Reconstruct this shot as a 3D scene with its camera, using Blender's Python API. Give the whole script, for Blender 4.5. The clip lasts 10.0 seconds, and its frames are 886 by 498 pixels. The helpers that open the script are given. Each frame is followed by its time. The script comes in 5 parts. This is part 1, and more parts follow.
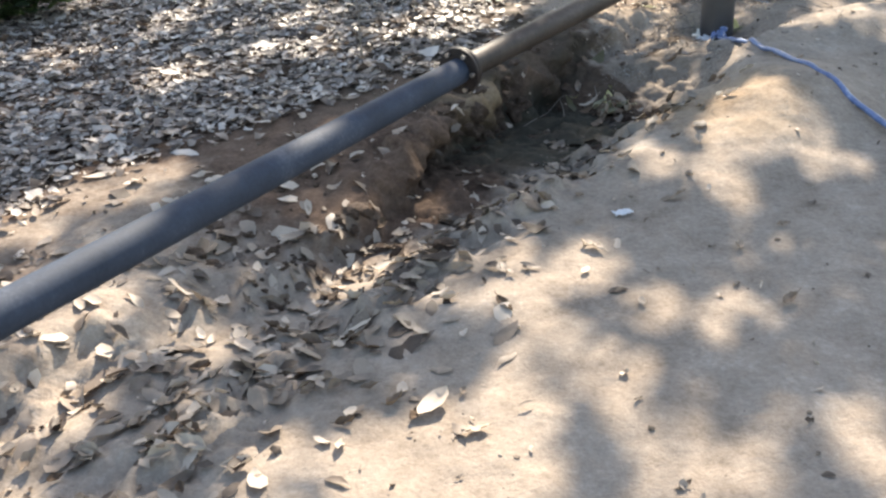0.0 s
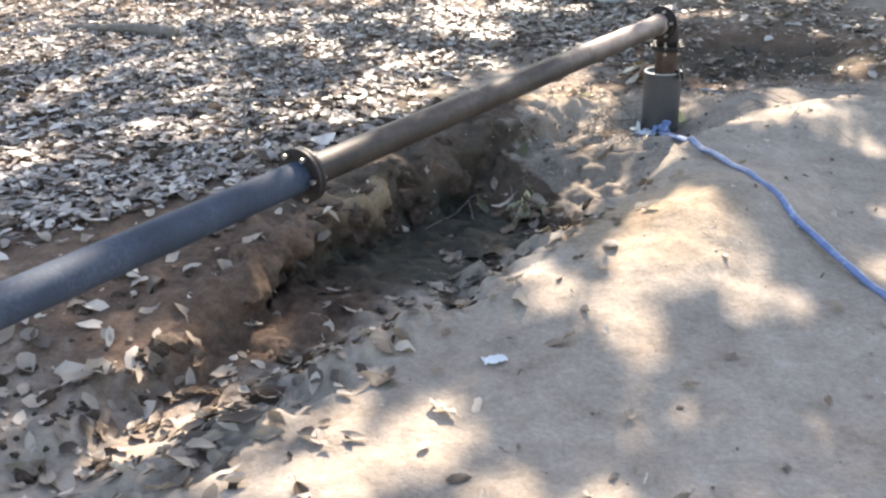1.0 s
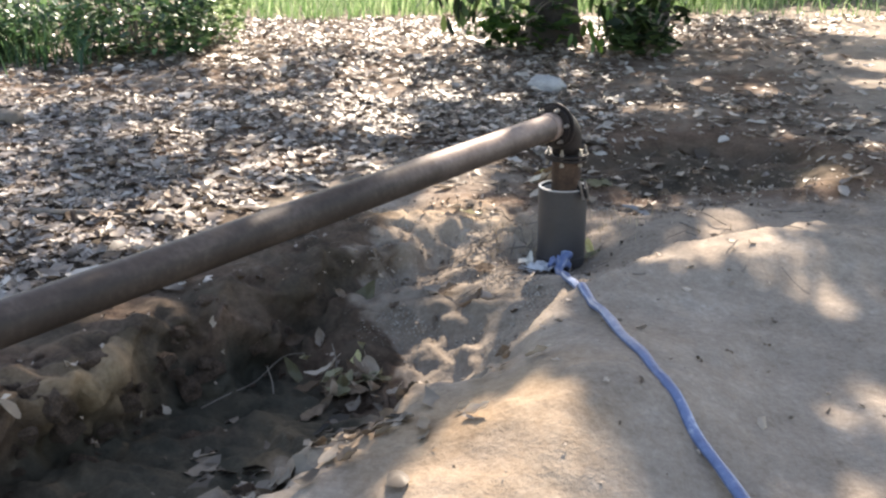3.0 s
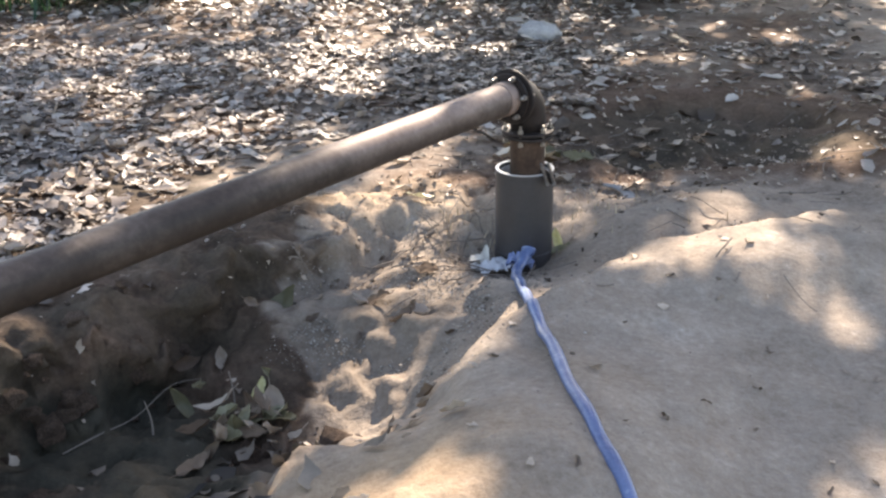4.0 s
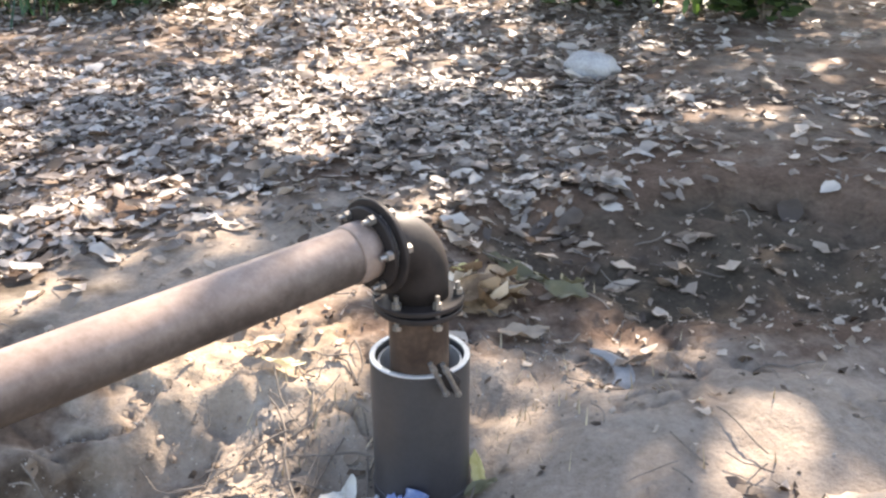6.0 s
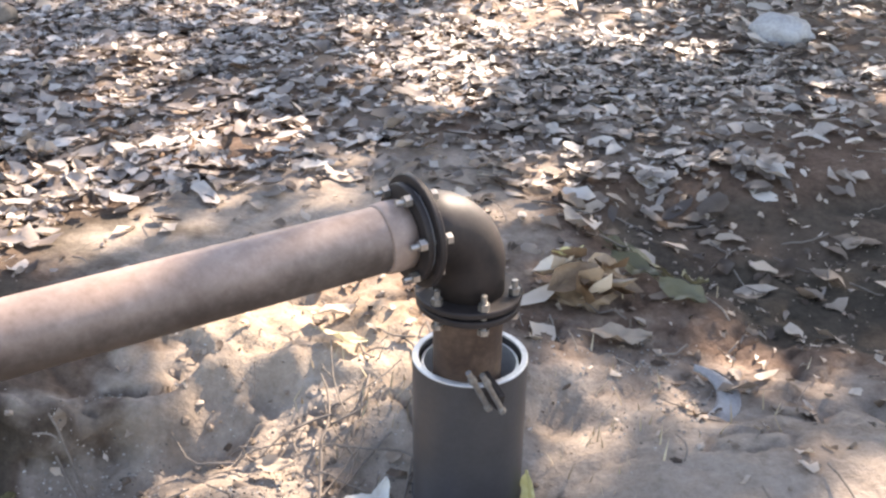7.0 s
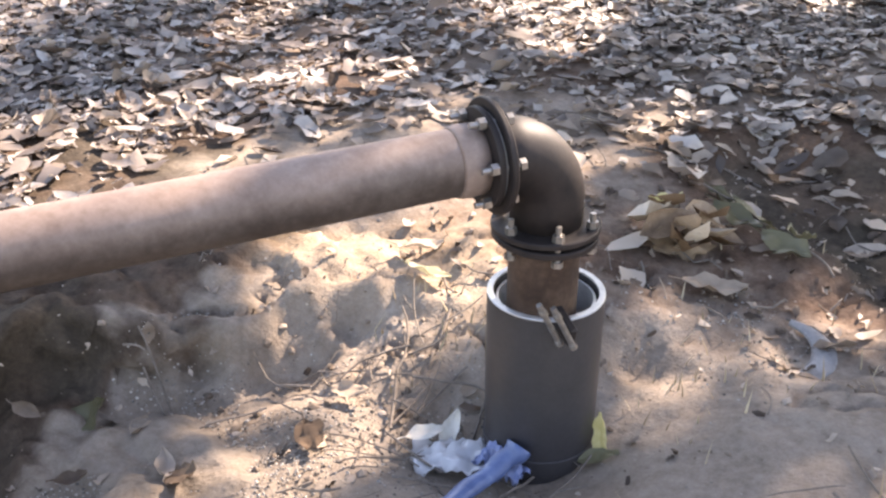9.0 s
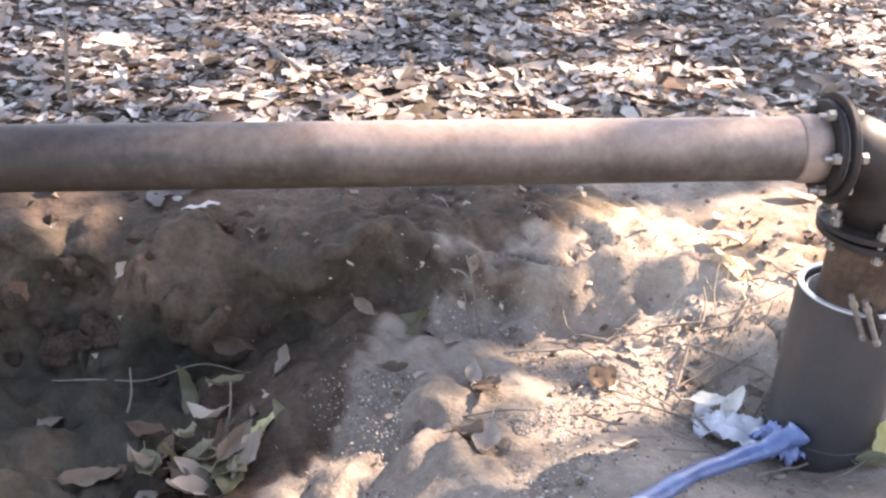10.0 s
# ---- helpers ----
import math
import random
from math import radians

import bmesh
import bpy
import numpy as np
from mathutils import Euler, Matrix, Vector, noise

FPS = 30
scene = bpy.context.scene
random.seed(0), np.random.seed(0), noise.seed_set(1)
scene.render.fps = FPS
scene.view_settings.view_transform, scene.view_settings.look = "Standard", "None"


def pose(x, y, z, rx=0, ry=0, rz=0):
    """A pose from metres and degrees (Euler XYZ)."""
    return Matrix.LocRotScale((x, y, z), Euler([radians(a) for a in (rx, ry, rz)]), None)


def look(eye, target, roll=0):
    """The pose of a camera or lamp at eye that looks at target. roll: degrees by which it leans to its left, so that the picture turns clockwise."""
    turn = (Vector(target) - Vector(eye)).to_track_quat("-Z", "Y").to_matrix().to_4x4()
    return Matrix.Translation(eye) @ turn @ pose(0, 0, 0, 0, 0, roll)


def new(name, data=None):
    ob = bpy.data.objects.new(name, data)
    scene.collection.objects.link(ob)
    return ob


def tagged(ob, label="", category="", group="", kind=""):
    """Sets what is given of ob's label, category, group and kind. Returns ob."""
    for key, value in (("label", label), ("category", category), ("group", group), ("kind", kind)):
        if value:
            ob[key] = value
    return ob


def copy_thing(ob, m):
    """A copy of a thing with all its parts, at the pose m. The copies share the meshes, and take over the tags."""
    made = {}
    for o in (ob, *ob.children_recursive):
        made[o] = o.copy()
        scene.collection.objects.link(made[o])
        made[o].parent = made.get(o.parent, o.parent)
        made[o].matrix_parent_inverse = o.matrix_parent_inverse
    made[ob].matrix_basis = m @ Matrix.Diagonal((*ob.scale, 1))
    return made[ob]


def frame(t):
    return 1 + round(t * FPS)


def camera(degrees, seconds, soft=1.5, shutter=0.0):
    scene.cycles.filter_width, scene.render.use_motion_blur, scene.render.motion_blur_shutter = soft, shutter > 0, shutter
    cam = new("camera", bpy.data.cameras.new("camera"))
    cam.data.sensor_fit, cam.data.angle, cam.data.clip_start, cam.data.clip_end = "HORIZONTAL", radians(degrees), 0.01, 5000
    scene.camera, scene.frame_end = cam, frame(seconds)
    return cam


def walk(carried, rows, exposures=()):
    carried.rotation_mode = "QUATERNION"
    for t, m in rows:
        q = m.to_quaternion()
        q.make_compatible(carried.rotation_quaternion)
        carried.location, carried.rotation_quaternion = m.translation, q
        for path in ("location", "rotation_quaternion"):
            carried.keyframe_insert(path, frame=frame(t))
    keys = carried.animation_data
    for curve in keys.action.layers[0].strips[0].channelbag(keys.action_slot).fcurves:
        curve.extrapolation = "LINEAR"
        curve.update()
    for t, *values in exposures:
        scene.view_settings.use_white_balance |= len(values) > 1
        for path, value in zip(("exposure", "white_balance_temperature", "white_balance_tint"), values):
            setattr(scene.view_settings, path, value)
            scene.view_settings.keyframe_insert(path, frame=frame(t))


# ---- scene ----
cam = camera(49.2, 10.0, soft=2.4)
METRES, EYE, TILT, LEAN, TURN = 5.0, 1.4, -27.0, 3.0, 0.0
# stops, kelvin and tint by which the picture is balanced on the way
LIGHT = [(0.0, 1.56, 7500, 10), (0.5, 1.8, 7400, 12), (1.4, 2.02, 7500, 12), (2.0, 1.45, 7300, 12), (3.0, 1.57, 7700, 14), (5.0, 1.9, 7800, 16), (6.5, 2.25, 7700, 17), (8.0, 2.02, 8050, 22), (9.1, 2.08, 8000, 22), (9.5, 2.0, 8000, 22), (10.0, 2.53, 8000, 23)]
ROWS = [
    (0.0, 0.0, 0.0, 0.0, -0.0, 0.0, -0.0),
    (0.2, 0.0191, 0.0297, 0.0124, -0.91, -0.13, 0.48),
    (0.5, 0.0488, 0.0682, 0.0272, -0.56, 2.81, -2.69),
    (0.8, 0.0741, 0.103, 0.0413, -0.87, 1.74, -2.13),
    (1.0, 0.091, 0.1295, 0.049, -0.21, 3.77, -1.89),
    (1.2, 0.1112, 0.1638, 0.0513, -1.47, 6.52, -0.81),
    (1.5, 0.1346, 0.2127, 0.0652, -5.77, 5.79, 0.09),
    (1.7, 0.1452, 0.2344, 0.0724, -1.31, 6.56, 0.95),
    (2.0, 0.173, 0.2542, 0.086, 0.38, 10.71, -3.09),
    (2.2, 0.1832, 0.2765, 0.1018, -1.79, 8.75, -4.52),
    (2.5, 0.1965, 0.296, 0.1091, -0.5, 8.02, -3.13),
    (2.7, 0.2028, 0.3182, 0.1192, -0.92, 8.06, -3.84),
    (3.0, 0.2166, 0.3473, 0.1339, 0.07, 8.29, -3.01),
    (3.2, 0.2249, 0.3696, 0.1438, -1.17, 7.28, -1.75),
    (4.3, 0.2918, 0.4891, 0.2031, 2.55, 4.37, -3.92),
    (4.5, 0.3088, 0.5157, 0.2127, 1.31, 5.92, -5.04),
    (4.8, 0.3169, 0.5523, 0.2318, 0.65, 4.44, -5.24),
    (5.0, 0.3311, 0.5701, 0.2394, 4.22, 4.11, -1.87),
    (5.2, 0.3385, 0.6003, 0.2511, 4.79, 4.4, -4.73),
    (6.3, 0.3577, 0.7072, 0.3067, 10.35, 2.86, -6.65),
    (6.5, 0.363, 0.7142, 0.3133, 12.72, 1.87, -7.23),
    (6.8, 0.3625, 0.7513, 0.3176, 18.23, -0.33, -11.21),
    (7.0, 0.3751, 0.7471, 0.3198, 19.42, -1.48, -13.3),
    (7.5, 0.3867, 0.7589, 0.3224, 22.72, -2.85, -13.8),
    (8.0, 0.3901, 0.7598, 0.3231, 22.71, -2.79, -13.12),
    (8.5, 0.3899, 0.7647, 0.3212, 24.23, -4.45, -12.89),
    (9.0, 0.3871, 0.7573, 0.314, 27.04, -5.72, -15.67),
    (9.3, 0.394, 0.7452, 0.31, 33.37, -7.95, -17.42),
    (9.5, 0.3887, 0.7417, 0.3048, 36.24, -9.19, -18.85),
    (9.7, 0.3933, 0.7342, 0.304, 40.68, -10.38, -20.05),
    (10.0, 0.3968, 0.7196, 0.2939, 44.96, -11.18, -24.47),
]
walk(cam, [(t, pose(0, 0, EYE, TILT, LEAN, TURN) @ pose(METRES * x, METRES * y, METRES * z, 90 + pitch, roll, yaw)) for t, x, y, z, yaw, pitch, roll in ROWS],
     exposures=LIGHT)

# ---- light ----
SUN_AZ, SUN_EL = 12.5, 37.0          # degrees from north (y) towards east (x); above the horizon
SUN = Vector((math.sin(radians(SUN_AZ)) * math.cos(radians(SUN_EL)), math.cos(radians(SUN_AZ)) * math.cos(radians(SUN_EL)), math.sin(radians(SUN_EL))))
world = bpy.data.worlds.new("sky")
scene.world = world
world.use_nodes = True
wn = world.node_tree.nodes
sky = wn.new("ShaderNodeTexSky")
sky.sky_type, sky.sun_disc = "NISHITA", False
sky.sun_elevation, sky.sun_rotation = radians(SUN_EL), radians(SUN_AZ)
wn["Background"].inputs["Strength"].default_value = 0.15
world.node_tree.links.new(sky.outputs[0], wn["Background"].inputs["Color"])
sun = new("sun", bpy.data.lights.new("sun", "SUN"))
sun.data.energy, sun.data.angle, sun.data.color = 5.0, radians(0.53), (1.0, 0.96, 0.9)
sun.matrix_world = look(SUN * 30, (0, 0, 0))


# ---- materials ----
def material(name, stops, scale=8.0, fine=60.0, rough=0.9, metal=0.0, bump=0.3, bump_size=0.01, per="", spec=0.3, thin=0.0, attr="", stops2=None, fine_mix=0.35):
    """Noise colour at two scales, with relief. per: 'island' or 'object' varies the colour from piece to piece."""
    m = bpy.data.materials.new(name)
    m.use_nodes = True
    nt = m.node_tree
    n, link = nt.nodes, nt.links.new
    b = n["Principled BSDF"]
    b.inputs["Roughness"].default_value, b.inputs["Metallic"].default_value = rough, metal
    b.inputs["Specular IOR Level"].default_value = spec
    co = n.new("ShaderNodeTexCoord")
    big, small = n.new("ShaderNodeTexNoise"), n.new("ShaderNodeTexNoise")
    for node, sc, det in ((big, scale, 4), (small, fine, 3)):
        node.inputs["Scale"].default_value, node.inputs["Detail"].default_value = sc, det
        node.inputs["Roughness"].default_value = 0.65
        link(co.outputs["Object"], node.inputs["Vector"])
    mix = n.new("ShaderNodeMix")
    mix.inputs[0].default_value = fine_mix
    link(big.outputs["Fac"], mix.inputs[2]), link(small.outputs["Fac"], mix.inputs[3])
    fac = mix.outputs[0]
    if per:
        geo = n.new("ShaderNodeNewGeometry") if per == "island" else n.new("ShaderNodeObjectInfo")
        out = geo.outputs["Random Per Island"] if per == "island" else geo.outputs["Random"]
        m2 = n.new("ShaderNodeMix")
        m2.inputs[0].default_value = 0.68
        link(fac, m2.inputs[2]), link(out, m2.inputs[3])
        fac = m2.outputs[0]

    def ramp(st):
        r = n.new("ShaderNodeValToRGB")
        e = r.color_ramp.elements
        while len(e) < len(st):
            e.new(0.5)
        for el, (p, c) in zip(e, st):
            el.position, el.color = p, (*c, 1)
        link(fac, r.inputs["Fac"])
        return r.outputs["Color"]
    col = ramp(stops)
    if stops2:
        at = n.new("ShaderNodeAttribute")
        at.attribute_name = attr
        mc = n.new("ShaderNodeMix")
        mc.data_type = "RGBA"
        link(at.outputs["Fac"], mc.inputs[0]), link(col, mc.inputs[6]), link(ramp(stops2), mc.inputs[7])
        col = mc.outputs[2]
    link(col, b.inputs["Base Color"])
    if bump:
        bp = n.new("ShaderNodeBump")
        bp.inputs["Strength"].default_value, bp.inputs["Distance"].default_value = bump, bump_size
        link(mix.outputs[0], bp.inputs["Height"])
        link(bp.outputs["Normal"], b.inputs["Normal"])
    if thin:
        tr, sh = n.new("ShaderNodeBsdfTranslucent"), n.new("ShaderNodeMixShader")
        sh.inputs[0].default_value = thin
        link(col, tr.inputs["Color"])
        link(b.outputs[0], sh.inputs[1]), link(tr.outputs[0], sh.inputs[2])
        link(sh.outputs[0], n["Material Output"].inputs["Surface"])
    return m


def soil_material():
    """Pale dust over brown earth, mixed by the ground's own humus map; stains, crumbs and grit at four scales."""
    m = bpy.data.materials.new("dusty_soil")
    m.use_nodes = True
    n, link = m.node_tree.nodes, m.node_tree.links.new
    p = n["Principled BSDF"]
    p.inputs["Roughness"].default_value, p.inputs["Specular IOR Level"].default_value = 0.95, 0.15
    co = n.new("ShaderNodeTexCoord")

    def tex(scale, detail=4, rough=0.65):
        t = n.new("ShaderNodeTexNoise")
        t.inputs["Scale"].default_value, t.inputs["Detail"].default_value, t.inputs["Roughness"].default_value = scale, detail, rough
        link(co.outputs["Object"], t.inputs["Vector"])
        return t.outputs["Fac"]

    def maths(op, a, k):
        t = n.new("ShaderNodeMath")
        t.operation = op
        link(a, t.inputs[0])
        if isinstance(k, float):
            t.inputs[1].default_value = k
        else:
            link(k, t.inputs[1])
        return t.outputs[0]

    def blend(a, k, w):
        t = n.new("ShaderNodeMix")
        t.inputs[0].default_value = w
        link(a, t.inputs[2]), link(k, t.inputs[3])
        return t.outputs[0]
    grit = n.new("ShaderNodeTexVoronoi")
    grit.inputs["Scale"].default_value = 120
    link(co.outputs["Object"], grit.inputs["Vector"])
    tone = blend(blend(tex(1.6), tex(9, 5), 0.45), tex(55, 5, 0.75), 0.38)

    def ramp(stops):
        r = n.new("ShaderNodeValToRGB")
        e = r.color_ramp.elements
        while len(e) < len(stops):
            e.new(0.5)
        for el, (q, col) in zip(e, stops):
            el.position, el.color = q, (*col, 1)
        link(tone, r.inputs["Fac"])
        return r.outputs["Color"]
    dust = ramp([(0.32, (0.13, 0.099, 0.076)), (0.45, (0.24, 0.193, 0.153)), (0.55, (0.31, 0.256, 0.208)), (0.68, (0.45, 0.388, 0.326))])
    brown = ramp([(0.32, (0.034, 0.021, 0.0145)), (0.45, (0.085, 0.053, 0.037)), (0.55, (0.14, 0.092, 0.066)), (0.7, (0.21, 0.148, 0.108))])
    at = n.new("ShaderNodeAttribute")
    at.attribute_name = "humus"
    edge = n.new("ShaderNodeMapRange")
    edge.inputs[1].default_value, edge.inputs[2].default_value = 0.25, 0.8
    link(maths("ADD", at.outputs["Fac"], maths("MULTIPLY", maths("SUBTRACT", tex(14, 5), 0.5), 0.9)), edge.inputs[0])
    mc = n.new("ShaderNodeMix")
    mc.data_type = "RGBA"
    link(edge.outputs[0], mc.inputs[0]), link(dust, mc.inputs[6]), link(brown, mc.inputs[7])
    # dark ramp: damp mould, with painted shade of trench, bank and hollow
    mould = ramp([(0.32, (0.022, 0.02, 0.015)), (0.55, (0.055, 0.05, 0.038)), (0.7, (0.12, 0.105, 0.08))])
    dark_map = n.new("ShaderNodeAttribute")
    dark_map.attribute_name = "damp_and_shade"
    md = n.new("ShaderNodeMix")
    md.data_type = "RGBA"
    link(dark_map.outputs["Fac"], md.inputs[0]), link(mc.outputs[2], md.inputs[6]), link(mould, md.inputs[7])
    ochre = ramp([(0.32, (0.2, 0.125, 0.07)), (0.5, (0.36, 0.25, 0.15)), (0.68, (0.5, 0.375, 0.24))])
    sub = n.new("ShaderNodeAttribute")
    sub.attribute_name = "subsoil"
    me = n.new("ShaderNodeMix")
    me.data_type = "RGBA"
    link(sub.outputs["Fac"], me.inputs[0]), link(md.outputs[2], me.inputs[6]), link(ochre, me.inputs[7])
    link(me.outputs[2], p.inputs["Base Color"])
    high = blend(blend(tex(22, 5), tex(90, 4, 0.7), 0.35), grit.outputs["Distance"], 0.06)
    bp = n.new("ShaderNodeBump")
    bp.inputs["Strength"].default_value, bp.inputs["Distance"].default_value = 0.6, 0.016
    link(high, bp.inputs["Height"]), link(bp.outputs["Normal"], p.inputs["Normal"])
    return m


M_SOIL = soil_material()
M_LITTER = material("dry_leaf_litter", [(0.22, (0.085, 0.064, 0.051)), (0.42, (0.185, 0.146, 0.119)), (0.6, (0.3, 0.25, 0.213)), (0.82, (0.56, 0.505, 0.45))], 14, 90, 0.48, per="island", bump=0.3, bump_size=0.004, thin=0.2, spec=0.5)
M_LITTER_DARK = material("dark_brown_leaf_litter", [(0.22, (0.03, 0.024, 0.018)), (0.5, (0.1, 0.078, 0.06)), (0.8, (0.27, 0.225, 0.18))], 14, 90, 0.6, per="island", bump=0.2, bump_size=0.003, thin=0.1, spec=0.4)
M_LITTER_WARM = material("brown_leaf_litter", [(0.22, (0.06, 0.04, 0.028)), (0.42, (0.17, 0.126, 0.094)), (0.6, (0.29, 0.228, 0.176)), (0.82, (0.52, 0.43, 0.345))], 14, 90, 0.55, per="island", bump=0.3, bump_size=0.004, thin=0.12, spec=0.35)
M_LEAF_DRY = material("pale_dry_leaf", [(0.22, (0.12, 0.082, 0.056)), (0.5, (0.27, 0.205, 0.15)), (0.78, (0.47, 0.39, 0.31))], 20, 120, 0.75, per="object", bump=0.25, bump_size=0.003, thin=0.12, spec=0.12)
M_LEAF_GREY = material("grey_brown_leaf", [(0.25, (0.08, 0.056, 0.042)), (0.5, (0.2, 0.152, 0.118)), (0.75, (0.38, 0.315, 0.26))], 20, 120, 0.75, per="object", bump=0.25, bump_size=0.003, thin=0.1, spec=0.12)
M_LEAF_OLIVE = material("olive_leaf", [(0.3, (0.11, 0.1, 0.055)), (0.6, (0.21, 0.195, 0.115)), (0.8, (0.37, 0.34, 0.22))], 20, 120, 0.45, per="object", bump=0.2, bump_size=0.003, thin=0.2, spec=0.4)
M_LEAF_YELLOW = material("yellow_leaf", [(0.3, (0.6, 0.53, 0.2)), (0.7, (0.8, 0.74, 0.42))], 20, 120, 0.45, bump=0.2, bump_size=0.003, thin=0.25)
M_LEAF_WHITE = material("bleached_leaf", [(0.3, (0.62, 0.58, 0.5)), (0.7, (0.8, 0.78, 0.72))], 20, 120, 0.6, bump=0.2, bump_size=0.003, thin=0.15)
M_GREEN = material("green_leaf", [(0.25, (0.02, 0.045, 0.012)), (0.5, (0.045, 0.1, 0.022)), (0.75, (0.11, 0.2, 0.04))], 6, 60, 0.4, per="island", bump=0, thin=0.35, spec=0.5)
M_SHRUB = material("shrub_leaf", [(0.25, (0.022, 0.055, 0.026)), (0.5, (0.05, 0.115, 0.045)), (0.75, (0.15, 0.26, 0.11))], 6, 60, 0.35, per="island", bump=0, thin=0.35, spec=0.5)
M_GRASS = material("grass_blade", [(0.25, (0.1, 0.2, 0.07)), (0.5, (0.23, 0.36, 0.15)), (0.75, (0.46, 0.56, 0.32))], 3, 30, 0.6, per="island", bump=0, thin=0.4)
M_BARK = material("bark", [(0.3, (0.025, 0.021, 0.018)), (0.6, (0.065, 0.055, 0.046)), (0.8, (0.13, 0.115, 0.1))], 9, 60, 0.95, bump=1.0, bump_size=0.02)
M_STEM = material("pale_bark", [(0.3, (0.22, 0.2, 0.18)), (0.6, (0.38, 0.36, 0.33)), (0.8, (0.5, 0.48, 0.45))], 9, 60, 0.9, bump=0.6, bump_size=0.01)
M_TWIG = material("grey_twig", [(0.3, (0.1, 0.08, 0.064)), (0.7, (0.27, 0.23, 0.195))], 20, 120, 0.9, bump=0.5, bump_size=0.004)
# second ramp: grime together with shade painted on the pipe
M_RUST = material("rusty_painted_steel", [(0.3, (0.13, 0.088, 0.07)), (0.45, (0.21, 0.148, 0.12)), (0.58, (0.28, 0.208, 0.174)), (0.75, (0.4, 0.315, 0.27))], 5, 60, 0.6, metal=0.1, bump=0.25, bump_size=0.002, spec=0.35, attr="grime_and_shade",
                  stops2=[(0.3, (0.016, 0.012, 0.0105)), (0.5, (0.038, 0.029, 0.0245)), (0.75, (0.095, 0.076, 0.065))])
# rust darkened so that the riser's shadow is in its colour
M_RISER = material("shaded_rust", [(0.3, (0.03, 0.02, 0.016)), (0.5, (0.07, 0.045, 0.034)), (0.75, (0.16, 0.11, 0.08))], 12, 90, 0.6, metal=0.15, bump=0.3, bump_size=0.002)
M_BLUEPIPE = material("dark_blue_grey_pipe", [(0.3, (0.018, 0.026, 0.04)), (0.55, (0.034, 0.046, 0.07)), (0.75, (0.085, 0.1, 0.13))], 5, 110, 0.72, bump=0.15, bump_size=0.002, spec=0.25)
M_BLACK = material("dark_cast_iron", [(0.3, (0.013, 0.011, 0.011)), (0.6, (0.034, 0.026, 0.024)), (0.8, (0.1, 0.066, 0.05))], 14, 90, 0.56, metal=0.12, bump=0.3, bump_size=0.002, spec=0.3)
M_CASING = material("dark_grey_casing", [(0.3, (0.03, 0.028, 0.029)), (0.6, (0.052, 0.047, 0.048)), (0.8, (0.1, 0.09, 0.086))], 9, 120, 0.5, bump=0.15, bump_size=0.002, spec=0.5)
M_RIM = material("cut_steel_rim", [(0.3, (0.5, 0.49, 0.47)), (0.7, (0.8, 0.79, 0.76))], 20, 150, 0.3, metal=0.5, bump=0.2, bump_size=0.001)
M_BOLT = material("bolt_steel", [(0.3, (0.22, 0.2, 0.18)), (0.7, (0.55, 0.53, 0.5))], 40, 200, 0.35, metal=0.85, bump=0.2, bump_size=0.001)
M_HOSE = material("blue_hose", [(0.3, (0.055, 0.09, 0.2)), (0.55, (0.11, 0.165, 0.31)), (0.75, (0.4, 0.46, 0.56))], 14, 60, 0.35, bump=0.4, bump_size=0.006, spec=0.5)
M_PLASTIC = material("white_plastic_film", [(0.3, (0.7, 0.71, 0.73)), (0.7, (0.88, 0.88, 0.89))], 16, 80, 0.3, bump=0.5, bump_size=0.006, thin=0.25, spec=0.6)
M_BLUEFILM = material("blue_plastic_film", [(0.3, (0.14, 0.22, 0.5)), (0.7, (0.5, 0.58, 0.78))], 16, 80, 0.3, bump=0.5, bump_size=0.006, thin=0.25, spec=0.6)
M_STONE = material("pale_stone", [(0.3, (0.26, 0.25, 0.25)), (0.7, (0.5, 0.49, 0.48))], 10, 80, 0.85, bump=0.6, bump_size=0.006)
M_CLOD = material("earth_clod", [(0.3, (0.12, 0.092, 0.07)), (0.5, (0.23, 0.182, 0.143)), (0.75, (0.4, 0.335, 0.275))], 20, 120, 0.95, bump=0.8, bump_size=0.006, per="island")
M_GRIT = material("sand_grain", [(0.25, (0.09, 0.08, 0.07)), (0.5, (0.29, 0.26, 0.225)), (0.85, (0.47, 0.435, 0.385))], 20, 120, 0.85, bump=0, per="island")
M_BANKCLOD = material("brown_clod", [(0.3, (0.04, 0.025, 0.018)), (0.5, (0.1, 0.066, 0.047)), (0.75, (0.22, 0.158, 0.115))], 6, 60, 0.95, bump=1.0, bump_size=0.014)
M_STRAW = material("straw", [(0.3, (0.3, 0.22, 0.13)), (0.7, (0.55, 0.45, 0.3))], 20, 80, 0.8, per="island", bump=0)
M_RUBBER = material("grey_rubber", [(0.3, (0.16, 0.15, 0.15)), (0.7, (0.34, 0.33, 0.32))], 20, 120, 0.7, bump=0.3, bump_size=0.002)
M_DARKLEAF = material("dark_green_leaf", [(0.25, (0.014, 0.026, 0.012)), (0.5, (0.03, 0.055, 0.02)), (0.75, (0.085, 0.13, 0.045))], 6, 60, 0.5, per="island", bump=0, thin=0.2, spec=0.4)

# ---- terrain ----
RNG = np.random.default_rng(7)
TABLE = RNG.random((256, 256))


